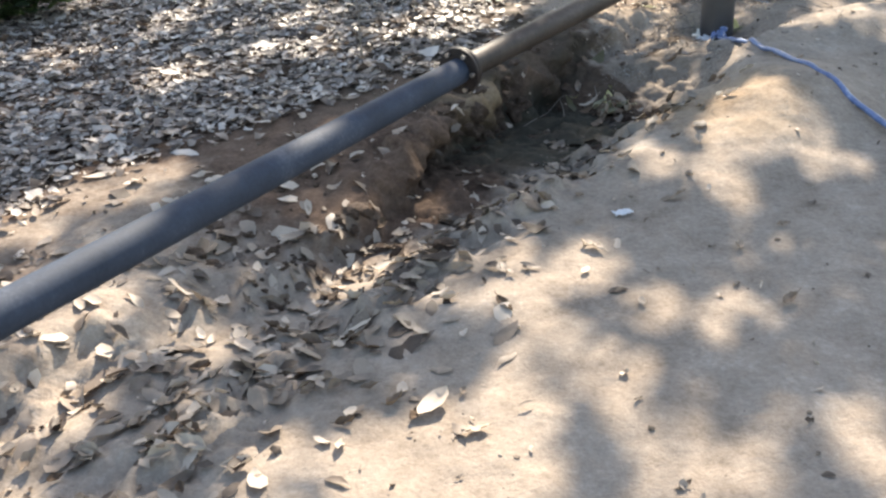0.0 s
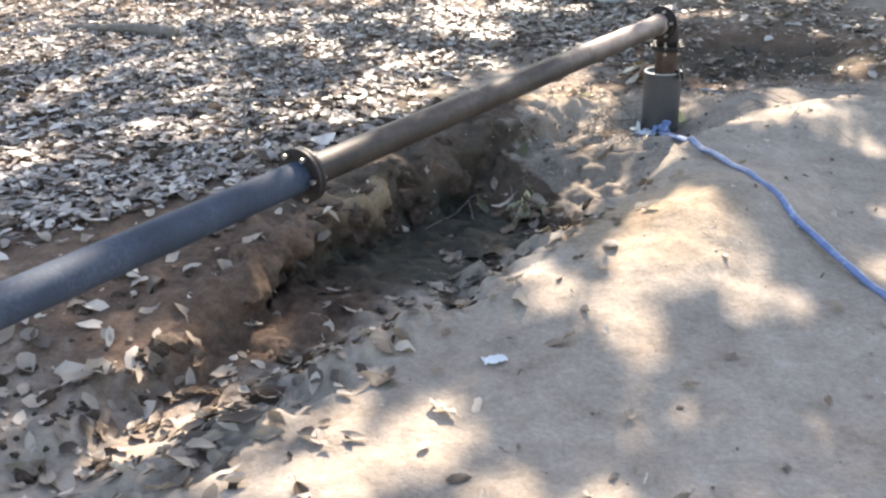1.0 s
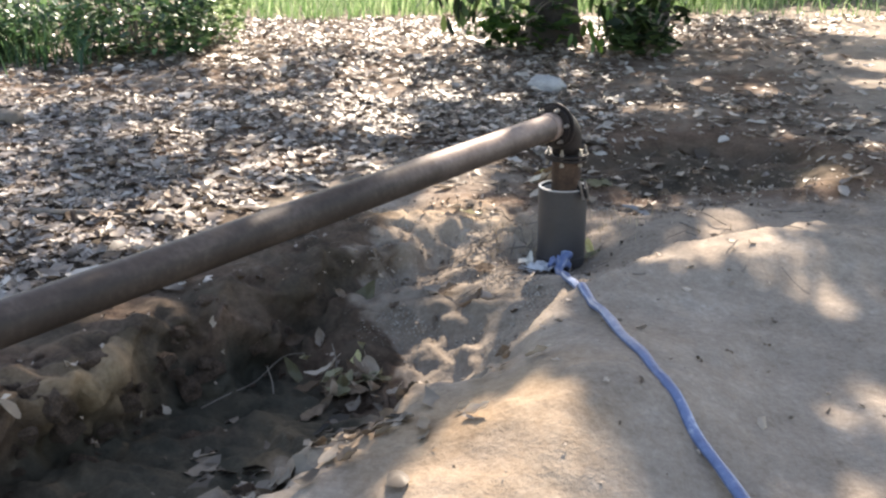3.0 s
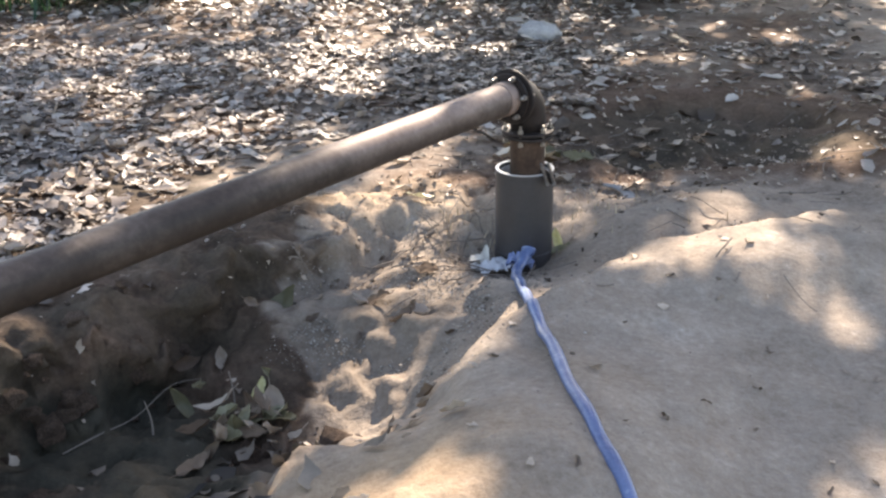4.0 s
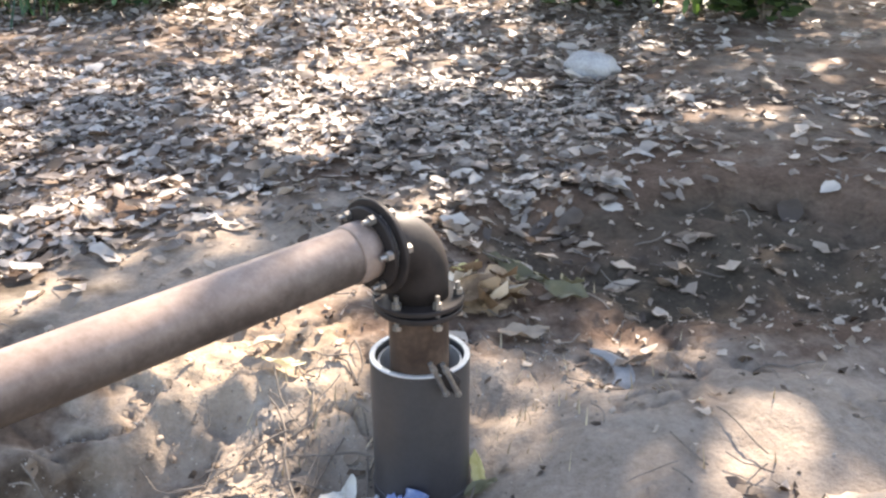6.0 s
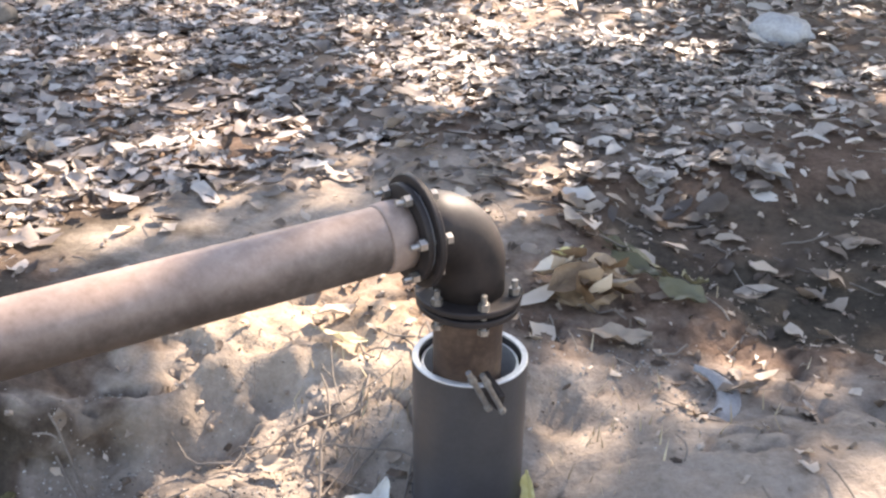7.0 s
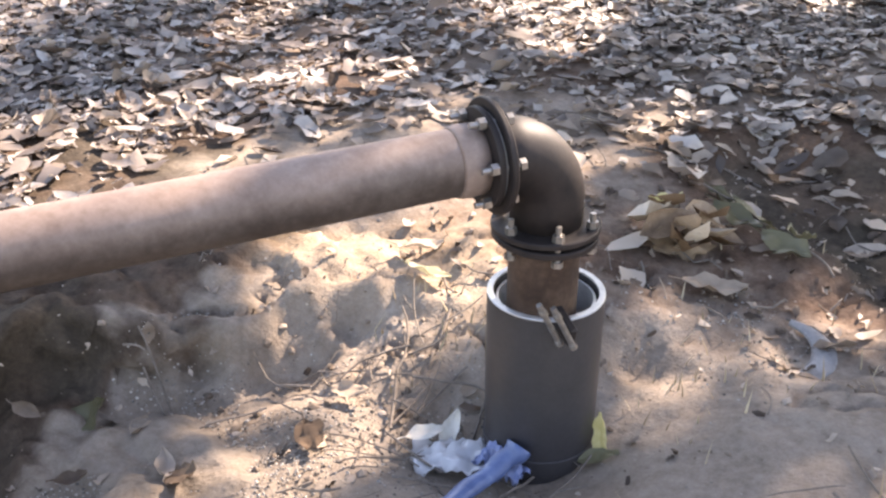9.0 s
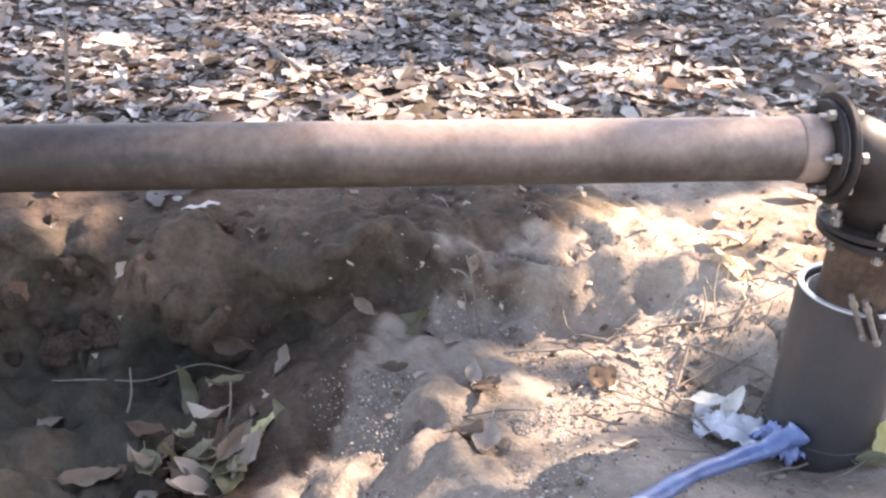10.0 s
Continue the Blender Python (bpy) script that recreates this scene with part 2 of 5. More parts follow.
def vnoise(x, y, f, seed=0):
    x, y = np.asarray(x, float) * f + 17.3 * seed + 1000, np.asarray(y, float) * f + 9.7 * seed + 1000
    i, j = np.floor(x).astype(int), np.floor(y).astype(int)
    u, v = x - i, y - j
    u, v = u * u * (3 - 2 * u), v * v * (3 - 2 * v)
    g = lambda a, b: TABLE[a % 256, b % 256]
    return (g(i, j) * (1 - u) + g(i + 1, j) * u) * (1 - v) + (g(i, j + 1) * (1 - u) + g(i + 1, j + 1) * u) * v - 0.5


def fbm(x, y, f, octaves=4, seed=0):
    return sum(vnoise(x, y, f * 2 ** k, seed + k) * 0.55 ** k for k in range(octaves))


def smooth(a, b, x):
    t = np.clip((np.asarray(x, float) - a) / (b - a), 0, 1)
    return t * t * (3 - 2 * t)


JOINT = Vector((0.01, 3.24, 0.436))       # where the two lengths of pipe are bolted together
ELBOW = Vector((1.3633, 5.1176, 0.4923))       # flange between pipe and elbow
PX, PY = (ELBOW - JOINT).to_2d().normalized()
WELL = (1.413, 5.222)


def along(x, y):
    """Metres along the pipe from the joint, and to its right."""
    dx, dy = np.asarray(x, float) - JOINT.x, np.asarray(y, float) - JOINT.y
    return dx * PX + dy * PY, dx * PY - dy * PX


def bump2(x, y, cx, cy, rx, ry, turn=0.0):
    c, s = math.cos(radians(turn)), math.sin(radians(turn))
    dx, dy = x - cx, y - cy
    return np.exp(-((dx * c + dy * s) / rx) ** 2 - ((dy * c - dx * s) / ry) ** 2)


def wall_line(s, w):
    """Where the bank's edge runs, metres right of the pipe."""
    return -0.30 - 0.15 * np.exp(-((s - 1.15) / 0.4) ** 2) - 0.14 * smooth(1.2, 2.1, s) + 0.05 * smooth(0.4, -0.6, s) + 0.14 * fbm(s, w, 2.3, 3, 5) + 0.07 * fbm(s, w, 9, 2, 8)


def trench(x, y):
    """0 outside, 1 on the floor of the trench under the pipe."""
    s, w = along(x, y)
    ragged = 0.10 * fbm(s, w, 2.3, 3, 5) + 0.05 * fbm(s, w, 9, 2, 8)
    left = wall_line(s, w)
    soft = 0.15 + 0.25 * smooth(0.2, -1.2, s)
    right = 0.44 - 0.1 * smooth(1.2, 2.0, s) + 0.5 * ragged
    return smooth(left - soft * 0.5, left + soft * 0.5, w) * (1 - smooth(right - 0.42, right, w)) * (1 - smooth(2.0, 2.75, s)) * smooth(-6, -3, s)


def pit(x, y):
    """1 inside the shallow dark hollow dug beyond the casing."""
    d = np.hypot((x - 2.1) / 0.72, (y - 6.28) / 0.46) + 0.35 * fbm(x, y, 2.6, 3, 61)
    return 1 - smooth(0.75, 1.15, d)


def pit_soil(x, y):
    """The dark earth thrown about in and around that hollow."""
    d = np.hypot((x - 2.1) / 0.8, (y - 6.3) / 0.6) + 0.5 * fbm(x, y, 2.6, 3, 61)
    return 1 - smooth(0.45, 1.35, d)


def undercut(x, y):
    """How far the foot of the bank is hollowed out to the left, in metres."""
    s, w = along(x, y)
    left = wall_line(s, w)
    u = 0.11 * smooth(-0.5, 0.3, s) * (1 - smooth(1.35, 1.9, s)) * (0.8 + 1.3 * fbm(s, 0 * s, 2.5, 2, 71))
    return np.clip(u, 0, 0.14) * smooth(left - 0.03, left + 0.06, w) * (1 - smooth(left + 0.1, left + 0.42, w))


def ground_height(x, y):
    x, y = np.asarray(x, float), np.asarray(y, float)
    s, w = along(x, y)
    dust = -0.02 + 0.022 * np.clip(y - 2.2, 0, 4.5)
    bank = 0.065 + 0.012 * np.clip(y - 4.5, -2, 6)
    side = smooth(-0.05, -0.45, w)
    far = smooth(5.3, 6.6, y)
    z = dust + (bank - dust) * np.maximum(side, far)
    t = trench(x, y)
    floor = np.interp(s, [-4, -1.2, -0.5, 0.1, 0.6, 1.1, 1.5, 1.8, 2.1, 2.5], [-0.02, -0.05, -0.075, -0.11, -0.19, -0.21, -0.17, -0.09, -0.04, -0.01])
    z = z * (1 - t) + floor * t
    z = z + 0.105 * np.exp(-((s - 1.25) / 0.7) ** 2 - ((w - 0.72) / 0.26) ** 2)
    z = z + 0.05 * bump2(x, y, 1.95, 5.35, 0.35, 0.2, 20) - 0.075 * bump2(x, y, WELL[0], WELL[1] - 0.06, 0.24, 0.22)
    z = z - (0.05 - 0.06 * fbm(x, y, 5, 3, 35)) * pit(x, y) + 0.06 * bump2(x, y, 2.75, 6.05, 0.28, 0.45, 10)
    lip = np.interp(x, [0.9, 1.25, 1.42, 1.6, 1.72, 2.2, 2.8], [4.0, 4.4, 4.65, 4.85, 4.98, 5.18, 5.3]) - y + (0.035 + 0.065 * smooth(1.35, 1.6, x)) * fbm(x, y, 7, 3, 33)
    z = z + 0.06 * smooth(-0.01, 0.022, lip) * np.exp(-(np.clip(lip, 0, 9) / 0.35) ** 2) * smooth(1.18, 1.36, x) * (1 - smooth(2.4, 2.9, x))
    wall = 4 * t * (1 - t) * (1 - smooth(1.45, 1.85, s)) * (1 - 0.8 * bump2(x, y, 1.1, 4.8, 0.36, 0.4))
    near = 1 - smooth(14, 30, np.hypot(x, y - 5))
    z = z + near * (0.03 * fbm(x, y, 1.6, 4, 1) + 0.010 * fbm(x, y, 9, 3, 2) + 0.003 * fbm(x, y, 24, 1, 3))
    z = z + wall * (0.10 * fbm(x, y, 6, 3, 4) + 0.06 * np.abs(fbm(x, y, 16, 2, 6)))
    # washed sand in front of the casing, the shallow floor near the joint, the mound and its far shoulder
    z = z + 0.07 * bump2(x, y, 1.2, 4.85, 0.26, 0.24) + 0.06 * bump2(x, y, 0.76, 4.72, 0.2, 0.18) + 0.075 * bump2(x, y, 0.5, 3.8, 0.55, 0.34, 50)
    z = z + 0.06 * bump2(x, y, 2.1, 4.9, 0.42, 0.2, 18) + 0.055 * bump2(x, y, 1.42, 3.82, 0.36, 0.34) - 0.07 * bump2(x, y, -0.65, 2.85, 0.35, 0.3) - 0.05 * bump2(x, y, 0.86, 5.18, 0.2, 0.16)
    # broken, crumbling earth under the pipe: little ledges and cracks
    crumbly = np.maximum(bump2(x, y, 0.95, 5.36, 0.5, 0.24, 25), 0.75 * bump2(x, y, 1.22, 5.35, 0.22, 0.2))
    crumbly = np.maximum(crumbly, 0.6 * bump2(x, y, 1.75, 5.65, 0.5, 0.3))
    q = 3.2 * fbm(x, y, 3.6, 4, 12)
    step = (np.floor(q) + smooth(0.7, 1.0, q - np.floor(q))) / 3.2
    z = z + crumbly * (0.085 * step + 0.036 * np.abs(fbm(x, y, 15, 4, 13)) - 0.045 * smooth(0.035, 0.0, np.abs(fbm(x, y, 4.5, 3, 15))))
    z = z - 0.055 * bump2(x, y, 1.5, 5.43, 0.075, 0.06)
    away = np.hypot(x, y - 5)
    return z + 0.25 * smooth(20, 120, away) * fbm(x, y, 0.03, 3, 9) * 8


def litter_zone(x, y):
    """Where leaf mould covers the earth, 0 to 1."""
    s, w = along(x, y)
    c = np.maximum(smooth(-0.62, -0.95, w + 0.16 * smooth(1.3, 1.9, s) + 0.38 * smooth(1.7, 2.4, s) + 0.4 * smooth(0.8, -0.4, s) + 0.3 * fbm(x, y, 2.2, 3, 21)), smooth(5.9, 6.9, y + 0.8 * fbm(x, y, 1.3, 3, 22)))
    track = smooth(2.3, 3.6, x - 0.25 * (y - 6)) * (1 - smooth(12.8, 13.6, y))
    c = c * (1 - 0.85 * track)
    c = c * (1 - 0.85 * pit(x, y))
    c = c * (1 - smooth(12.4, 13.2, y))
    return c


def litter_cover(x, y):
    """How thickly dry leaves lie, 0 to 1."""
    thin = 1 - 0.72 * smooth(1.25, 2.1, x - 0.1 * (y - 6)) * (1 - smooth(10.5, 12, y))
    return litter_zone(x, y) * np.clip(0.85 + 1.0 * fbm(x, y, 1.7, 3, 23), 0.45, 1) * thin * (1 - 0.55 * bump2(x, y, 0.15, 5.6, 0.4, 0.2, 20)) * (1 - 0.6 * bump2(x, y, 2.0, 6.9, 0.7, 0.7))


def strewn_cover(x, y):
    """Single leaves lying about on bare soil beyond the casing and beside the pipe."""
    s, w = along(x, y)
    c = 0.34 * bump2(x, y, 1.6, 6.15, 0.55, 0.42) + 0.4 * bump2(x, y, 0.72, 5.98, 0.6, 0.26, 30) + 0.3 * smooth(-0.15, -0.4, w) * smooth(-1.7, -1.1, w) * smooth(0.8, 0.0, s)
    return np.clip(c * np.clip(0.7 + 1.8 * fbm(x, y, 3, 2, 26), 0, 1.2), 0, 1)


def spaced(parts):
    out = [np.array([parts[0][0]])]
    for a, b, step in parts:
        k = max(1, round((b - a) / step))
        out.append(a + (b - a) * np.arange(1, k + 1) / k)
    return np.concatenate(out)


def mesh_object(name, verts, faces, mat, parent=None, smooth_faces=True):
    me = bpy.data.meshes.new(name)
    me.from_pydata(verts if isinstance(verts, list) else verts.tolist(), [], faces if isinstance(faces, list) else faces.tolist())
    me.materials.append(mat)
    if smooth_faces:
        me.polygons.foreach_set("use_smooth", np.ones(len(me.polygons), bool))
    me.update()
    ob = new(name, me)
    ob.parent = parent
    return ob


def build_ground():
    xs = spaced([(-220, -60, 40), (-60, -15, 7), (-15, -4, 0.9), (-4, -2, 0.12), (-2, -0.9, 0.02), (-0.9, 1.3, 0.012), (1.3, 2.9, 0.014), (2.9, 5, 0.08), (5, 15, 0.9), (15, 60, 7), (60, 220, 40)])
    ys = spaced([(-120, -30, 30), (-30, -4, 4), (-4, 1.2, 0.25), (1.2, 2.8, 0.02), (2.8, 5.5, 0.012), (5.5, 7, 0.015), (7, 14, 0.08), (14, 24, 0.8), (24, 80, 8), (80, 320, 40)])
    X, Y = np.meshgrid(xs, ys)
    Z = ground_height(X, Y)
    nx, ny = len(xs), len(ys)
    idx = np.arange(nx * ny).reshape(ny, nx)
    faces = np.stack([idx[:-1, :-1], idx[:-1, 1:], idx[1:, 1:], idx[1:, :-1]], -1).reshape(-1, 4)
    s, w = along(X, Y)
    steep = smooth(-0.85, -0.5, w) * (1 - smooth(0.05, 0.3, w)) * (1 - smooth(1.7, 2.2, s)) * smooth(-0.55, 0.1, s)
    U = undercut(X, Y) - steep * (0.16 * fbm(s, Z * 1.6 + 0.35 * w, 4.5, 3, 73) + 0.06 * np.abs(fbm(s, Z * 2 + 0.4 * w, 9, 3, 75)))
    Z = Z + steep * (0.05 * fbm(X, Y, 11, 3, 77) + 0.03 * np.abs(fbm(X, Y, 24, 2, 78)))
    ob = mesh_object("ground", np.stack([X - U * PY, Y + U * PX, Z], -1).reshape(-1, 3), faces, M_SOIL)
    t = trench(X, Y)
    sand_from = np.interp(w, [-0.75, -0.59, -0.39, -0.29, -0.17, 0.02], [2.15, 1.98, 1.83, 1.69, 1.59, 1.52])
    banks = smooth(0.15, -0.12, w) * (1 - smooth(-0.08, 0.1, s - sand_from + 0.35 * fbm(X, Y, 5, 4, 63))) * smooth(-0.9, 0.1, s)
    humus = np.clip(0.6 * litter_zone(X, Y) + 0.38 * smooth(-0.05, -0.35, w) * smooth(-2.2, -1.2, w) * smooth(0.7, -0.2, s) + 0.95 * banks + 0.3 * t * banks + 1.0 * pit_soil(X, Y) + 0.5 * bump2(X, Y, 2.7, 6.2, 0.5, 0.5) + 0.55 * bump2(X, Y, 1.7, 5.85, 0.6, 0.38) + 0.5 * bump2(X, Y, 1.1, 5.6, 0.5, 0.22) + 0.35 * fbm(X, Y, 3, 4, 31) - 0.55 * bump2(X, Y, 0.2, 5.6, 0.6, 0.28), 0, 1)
    # damp trench floor, its deep shade painted in with it
    damp_and_shade = smooth(0.45, 0.95, t + 0.5 * fbm(X, Y, 4, 3, 65)) * smooth(0.2, 0.6, s) * (1 - smooth(1.2, 1.5, s + 0.3 * fbm(X, Y, 5, 3, 66))) * (1 - smooth(0.1, 0.25, w + 0.2 * fbm(X, Y, 6, 3, 67)))
    # the dug hollow: moist soil plus the trees' shade as colour
    damp_and_shade = np.maximum(damp_and_shade, 0.75 * pit(X, Y) * np.clip(0.8 + 1.2 * fbm(X, Y, 4, 3, 68), 0, 1))
    # the washed fan is greyer, the broken bank moister with shade painted in
    fan = bump2(X, Y, 1.0, 4.8, 0.3, 0.42, -15) * np.clip(0.9 + 1.0 * fbm(X, Y, 3.5, 4, 70), 0, 1)
    damp_and_shade = np.maximum(damp_and_shade, np.maximum(0.3 * fan, (0.12 + 0.42 * smooth(0.1, 0.7, s)) * np.clip(banks, 0, 1) * np.clip(0.9 + 1.4 * fbm(X, Y, 6, 4, 79), 0, 1.3)))
    ob.data.attributes.new("damp_and_shade", "FLOAT", "POINT").data.foreach_set("value", damp_and_shade.reshape(-1).astype(np.float32))
    # yellow-brown subsoil thrown up on the mound and showing in the bank
    subsoil = np.clip(0.8 * bump2(X, Y, 1.12, 3.78, 0.3, 0.28) + 0.3 * bump2(X, Y, 0.98, 5.5, 0.4, 0.2, 20) + 0.55 * bump2(X, Y, 0.12, 4.1, 0.28, 0.14, 50) + 0.5 * bump2(X, Y, 2.75, 6.0, 0.3, 0.35) + 0.6 * fbm(X, Y, 4, 4, 69) - 0.12, 0, 0.9)
    subsoil = subsoil * np.clip(bump2(X, Y, 1.1, 3.72, 0.6, 0.6) + bump2(X, Y, 0.95, 5.5, 0.7, 0.35) + bump2(X, Y, 0.12, 4.1, 0.5, 0.3, 50) + bump2(X, Y, 2.75, 6.0, 0.5, 0.5), 0, 1)
    ob.data.attributes.new("subsoil", "FLOAT", "POINT").data.foreach_set("value", subsoil.reshape(-1).astype(np.float32))
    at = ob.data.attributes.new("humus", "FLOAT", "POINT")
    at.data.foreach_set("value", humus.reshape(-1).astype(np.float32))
    return tagged(ob, "dusty tan earth with a dug trench and dark leaf mould", "ground", kind="structure")


GROUND = build_ground()


# ---- leaves ----
STATIONS = [(0.0, 0.0), (0.2, 0.7), (0.48, 1.0), (0.78, 0.8), (1.0, 0.0)]


def leaf_arrays(pos, yaw, tilt, roll, length, width, curl, fold, crumple=1.0):
    """Vertices and faces of many leaves, each eleven points along a folded, curling blade."""
    n = len(pos)
    pts = []
    for f, wd in STATIONS:
        for side in ((0,) if wd == 0 else (-1, 0, 1)):
            pts.append((f - 0.5, side * wd * 0.5, f, abs(side) * wd))
    pts = np.array(pts)
    lx = pts[None, :, 0] * length[:, None]
    ly = pts[None, :, 1] * width[:, None]
    lz = (4 * (pts[None, :, 2] - 0.5) ** 2) * curl[:, None] * length[:, None] + pts[None, :, 3] * fold[:, None] * width[:, None]
    jig = np.random.default_rng(n).normal(0, 1, (n, len(pts), 2))
    ly = ly + 0.045 * crumple * jig[:, :, 0] * width[:, None] * (pts[None, :, 3] > 0)
    lz = lz + 0.05 * crumple * jig[:, :, 1] * width[:, None]
    lx = lx + 0.03 * (crumple - 1) * jig[:, ::-1, 0] * length[:, None]
    tw = (pts[None, :, 2] - 0.5) * np.random.default_rng(n + 1).normal(0, 0.7, (n, 1))
    ly, lz = ly * np.cos(tw) - lz * np.sin(tw), ly * np.sin(tw) + lz * np.cos(tw)
    cr, sr, ct, st, cy, sy = (f(a)[:, None] for a in (roll, tilt, yaw) for f in (np.cos, np.sin))
    ly, lz = ly * cr - lz * sr, ly * sr + lz * cr
    lx, lz = lx * ct - lz * st, lx * st + lz * ct
    lx, ly = lx * cy - ly * sy, lx * sy + ly * cy
    v = np.stack([lx, ly, lz], -1) + pos[:, None, :]
    tri = [(0, 2, 1), (0, 3, 2), (10, 7, 8), (10, 8, 9)]
    quad = [(1, 2, 5, 4), (2, 3, 6, 5), (4, 5, 8, 7), (5, 6, 9, 8)]
    base = np.arange(n) * len(pts)
    faces = [tuple(int(b) + k for k in q) for b in base for q in (*tri, *quad)]
    return v.reshape(-1, 3), faces


def scatter(n, x0, x1, y0, y1, cover, seed):
    r = np.random.default_rng(seed)
    x, y = r.uniform(x0, x1, n), r.uniform(y0, y1, n)
    keep = r.random(n) < cover(x, y)
    return x[keep], y[keep], r


def leaves_on_ground(name, n, box, cover, size, mat, seed, label, lift=0.016, loose=0.15, crumple=2.2):
    x, y, r = scatter(n, *box, cover, seed)
    k = len(x)
    z = ground_height(x, y)
    e = 0.04
    gx, gy = (ground_height(x + e, y) - z) / e, (ground_height(x, y + e) - z) / e
    yaw = r.uniform(0, 2 * np.pi, k)
    tilt = np.arctan(np.clip(gx * np.cos(yaw) + gy * np.sin(yaw), -1.2, 1.2)) + r.normal(0, loose, k)
    roll = np.arctan(np.clip(-gx * np.sin(yaw) + gy * np.cos(yaw), -1.2, 1.2)) + r.normal(0, loose, k)
    length = size * np.clip(r.lognormal(0, 0.3, k), 0.4, 1.8)
    v, f = leaf_arrays(np.stack([x, y, z + r.uniform(0.004, lift, k)], -1), yaw, tilt, roll, length, length * r.uniform(0.3, 0.62, k), r.uniform(-0.08, 0.15, k), r.uniform(-0.1, 0.26, k), crumple)
    return tagged(mesh_object(name, v, f, mat), label, "leaf litter", kind="stuff")


leaves_on_ground("leaf_litter", 50000, (-5.4, 4.2, 2.6, 8.0), lambda x, y: litter_cover(x, y) * smooth(-5.4, -3.2, x + 1.2 * fbm(x, y, 1.1, 3, 24)), 0.07, M_LITTER, 11, "deep carpet of grey and brown dry fallen leaves", 0.02, 0.09, 1.8)
leaves_on_ground("broken_leaf_litter", 30000, (-2.6, 3.2, 3.0, 8.0), litter_cover, 0.03, M_LITTER, 15, "small broken pieces of dry leaf between the whole ones", 0.022, 0.28, 3.0)
leaves_on_ground("strewn_leaves", 9000, (-2.6, 2.6, 1.5, 7.0), strewn_cover, 0.068, M_LITTER_WARM, 17, "brown and olive dry leaves strewn on bare soil", 0.014, 0.14, 2.0)
leaves_on_ground("far_leaf_litter", 26000, (-6, 7, 7.9, 13.3), lambda x, y: litter_cover(x, y) * smooth(-6, -4.5, x + fbm(x, y, 1.1, 3, 24)), 0.075, M_LITTER, 12, "grey and brown dry leaves lying towards the trees", 0.03)


def channel_cover(x, y):
    s, w = along(x, y)
    c = np.exp(-((w - 0.12) / 0.22) ** 2) * smooth(1.5, 1.15, s) * (0.35 + 0.9 * np.clip(fbm(x, y, 2.2, 2, 41) + 0.3, 0, 1))
    c = np.maximum(c, 0.9 * bump2(x, y, -0.32, 2.9, 0.3, 0.22, 30))
    return np.clip(np.maximum(c, 0.5 * np.exp(-((w + 0.1) / 0.6) ** 2) * smooth(0.1, -0.8, s)), 0, 1)


leaves_on_ground("trench_litter", 2600, (-0.4, 2.0, 3.0, 5.2), lambda x, y: channel_cover(x, y) * smooth(0.1, 0.5, along(x, y)[0]), 0.065, M_LITTER_DARK, 13, "dark brown leaves gathered in the bottom of the trench")
leaves_on_ground("channel_litter", 4200, (-2.2, 1.0, 1.3, 4.0), lambda x, y: channel_cover(x, y) * smooth(0.5, 0.1, along(x, y)[0]), 0.066, M_LITTER_WARM, 16, "pale dry leaves in the shallow end of the trench", 0.014, 0.1, 1.4)
leaves_on_ground("leaf_crumbs", 16000, (-2.2, 3.4, 1.2, 6.6), lambda x, y: np.clip(0.05 + 0.06 * smooth(0.2, -0.1, along(x, y)[1]) + 0.08 * trench(x, y) + 0.8 * bump2(x, y, 1.7, 5.9, 0.7, 0.45) + 0.4 * pit_soil(x, y), 0, 1), 0.024, M_LITTER_WARM, 14, "crumbled bits of dry leaf on the earth", 0.008, 0.3, 4.0)


# ---- parts and helpers for made things ----
def part(name, bm, mat, parent=None, label="", flat=False):
    me = bpy.data.meshes.new(name)
    bm.to_mesh(me)
    bm.free()
    me.materials.append(mat)
    if not flat:
        for p in me.polygons:
            p.use_smooth = True
    ob = new(name, me)
    ob.parent = parent
    if label:
        ob["label"] = label
    return ob


def root(name, label, category, group="", at=(0, 0, 0)):
    ob = new(name)
    ob.empty_display_size = 0.1
    ob.location = at
    return tagged(ob, label, category, group)


def axis_matrix(origin, direction):
    return Matrix.Translation(origin) @ Vector(direction).to_track_quat("Z", "Y").to_matrix().to_4x4()


def lathe(profile, origin=(0, 0, 0), direction=(0, 0, 1), seg=48, closed=True):
    """A solid of revolution: profile of (radius, height) points, closed into a ring of walls."""
    bm = bmesh.new()
    m = axis_matrix(origin, direction)
    rings = []
    for r, h in profile:
        rings.append([bm.verts.new(m @ Vector((r * math.cos(2 * math.pi * k / seg), r * math.sin(2 * math.pi * k / seg), h))) for k in range(seg)])
    pairs = list(zip(rings, rings[1:])) + ([(rings[-1], rings[0])] if closed else [])
    for a, b in pairs:
        for k in range(seg):
            bm.faces.new((a[k], a[(k + 1) % seg], b[(k + 1) % seg], b[k]))
    bmesh.ops.recalc_face_normals(bm, faces=bm.faces)
    return bm


def sharp(bm, degrees=35):
    for e in bm.edges:
        if len(e.link_faces) == 2 and e.calc_face_angle(0) > radians(degrees):
            e.smooth = False
    return bm


def ring(r_in, r_out, h0, h1, origin, direction, seg=48, bev=0.0015):
    b = min(bev, (h1 - h0) / 3)
    return sharp(lathe([(r_in, h0), (r_out - b, h0), (r_out, h0 + b), (r_out, h1 - b), (r_out - b, h1), (r_in, h1)], origin, direction, seg))


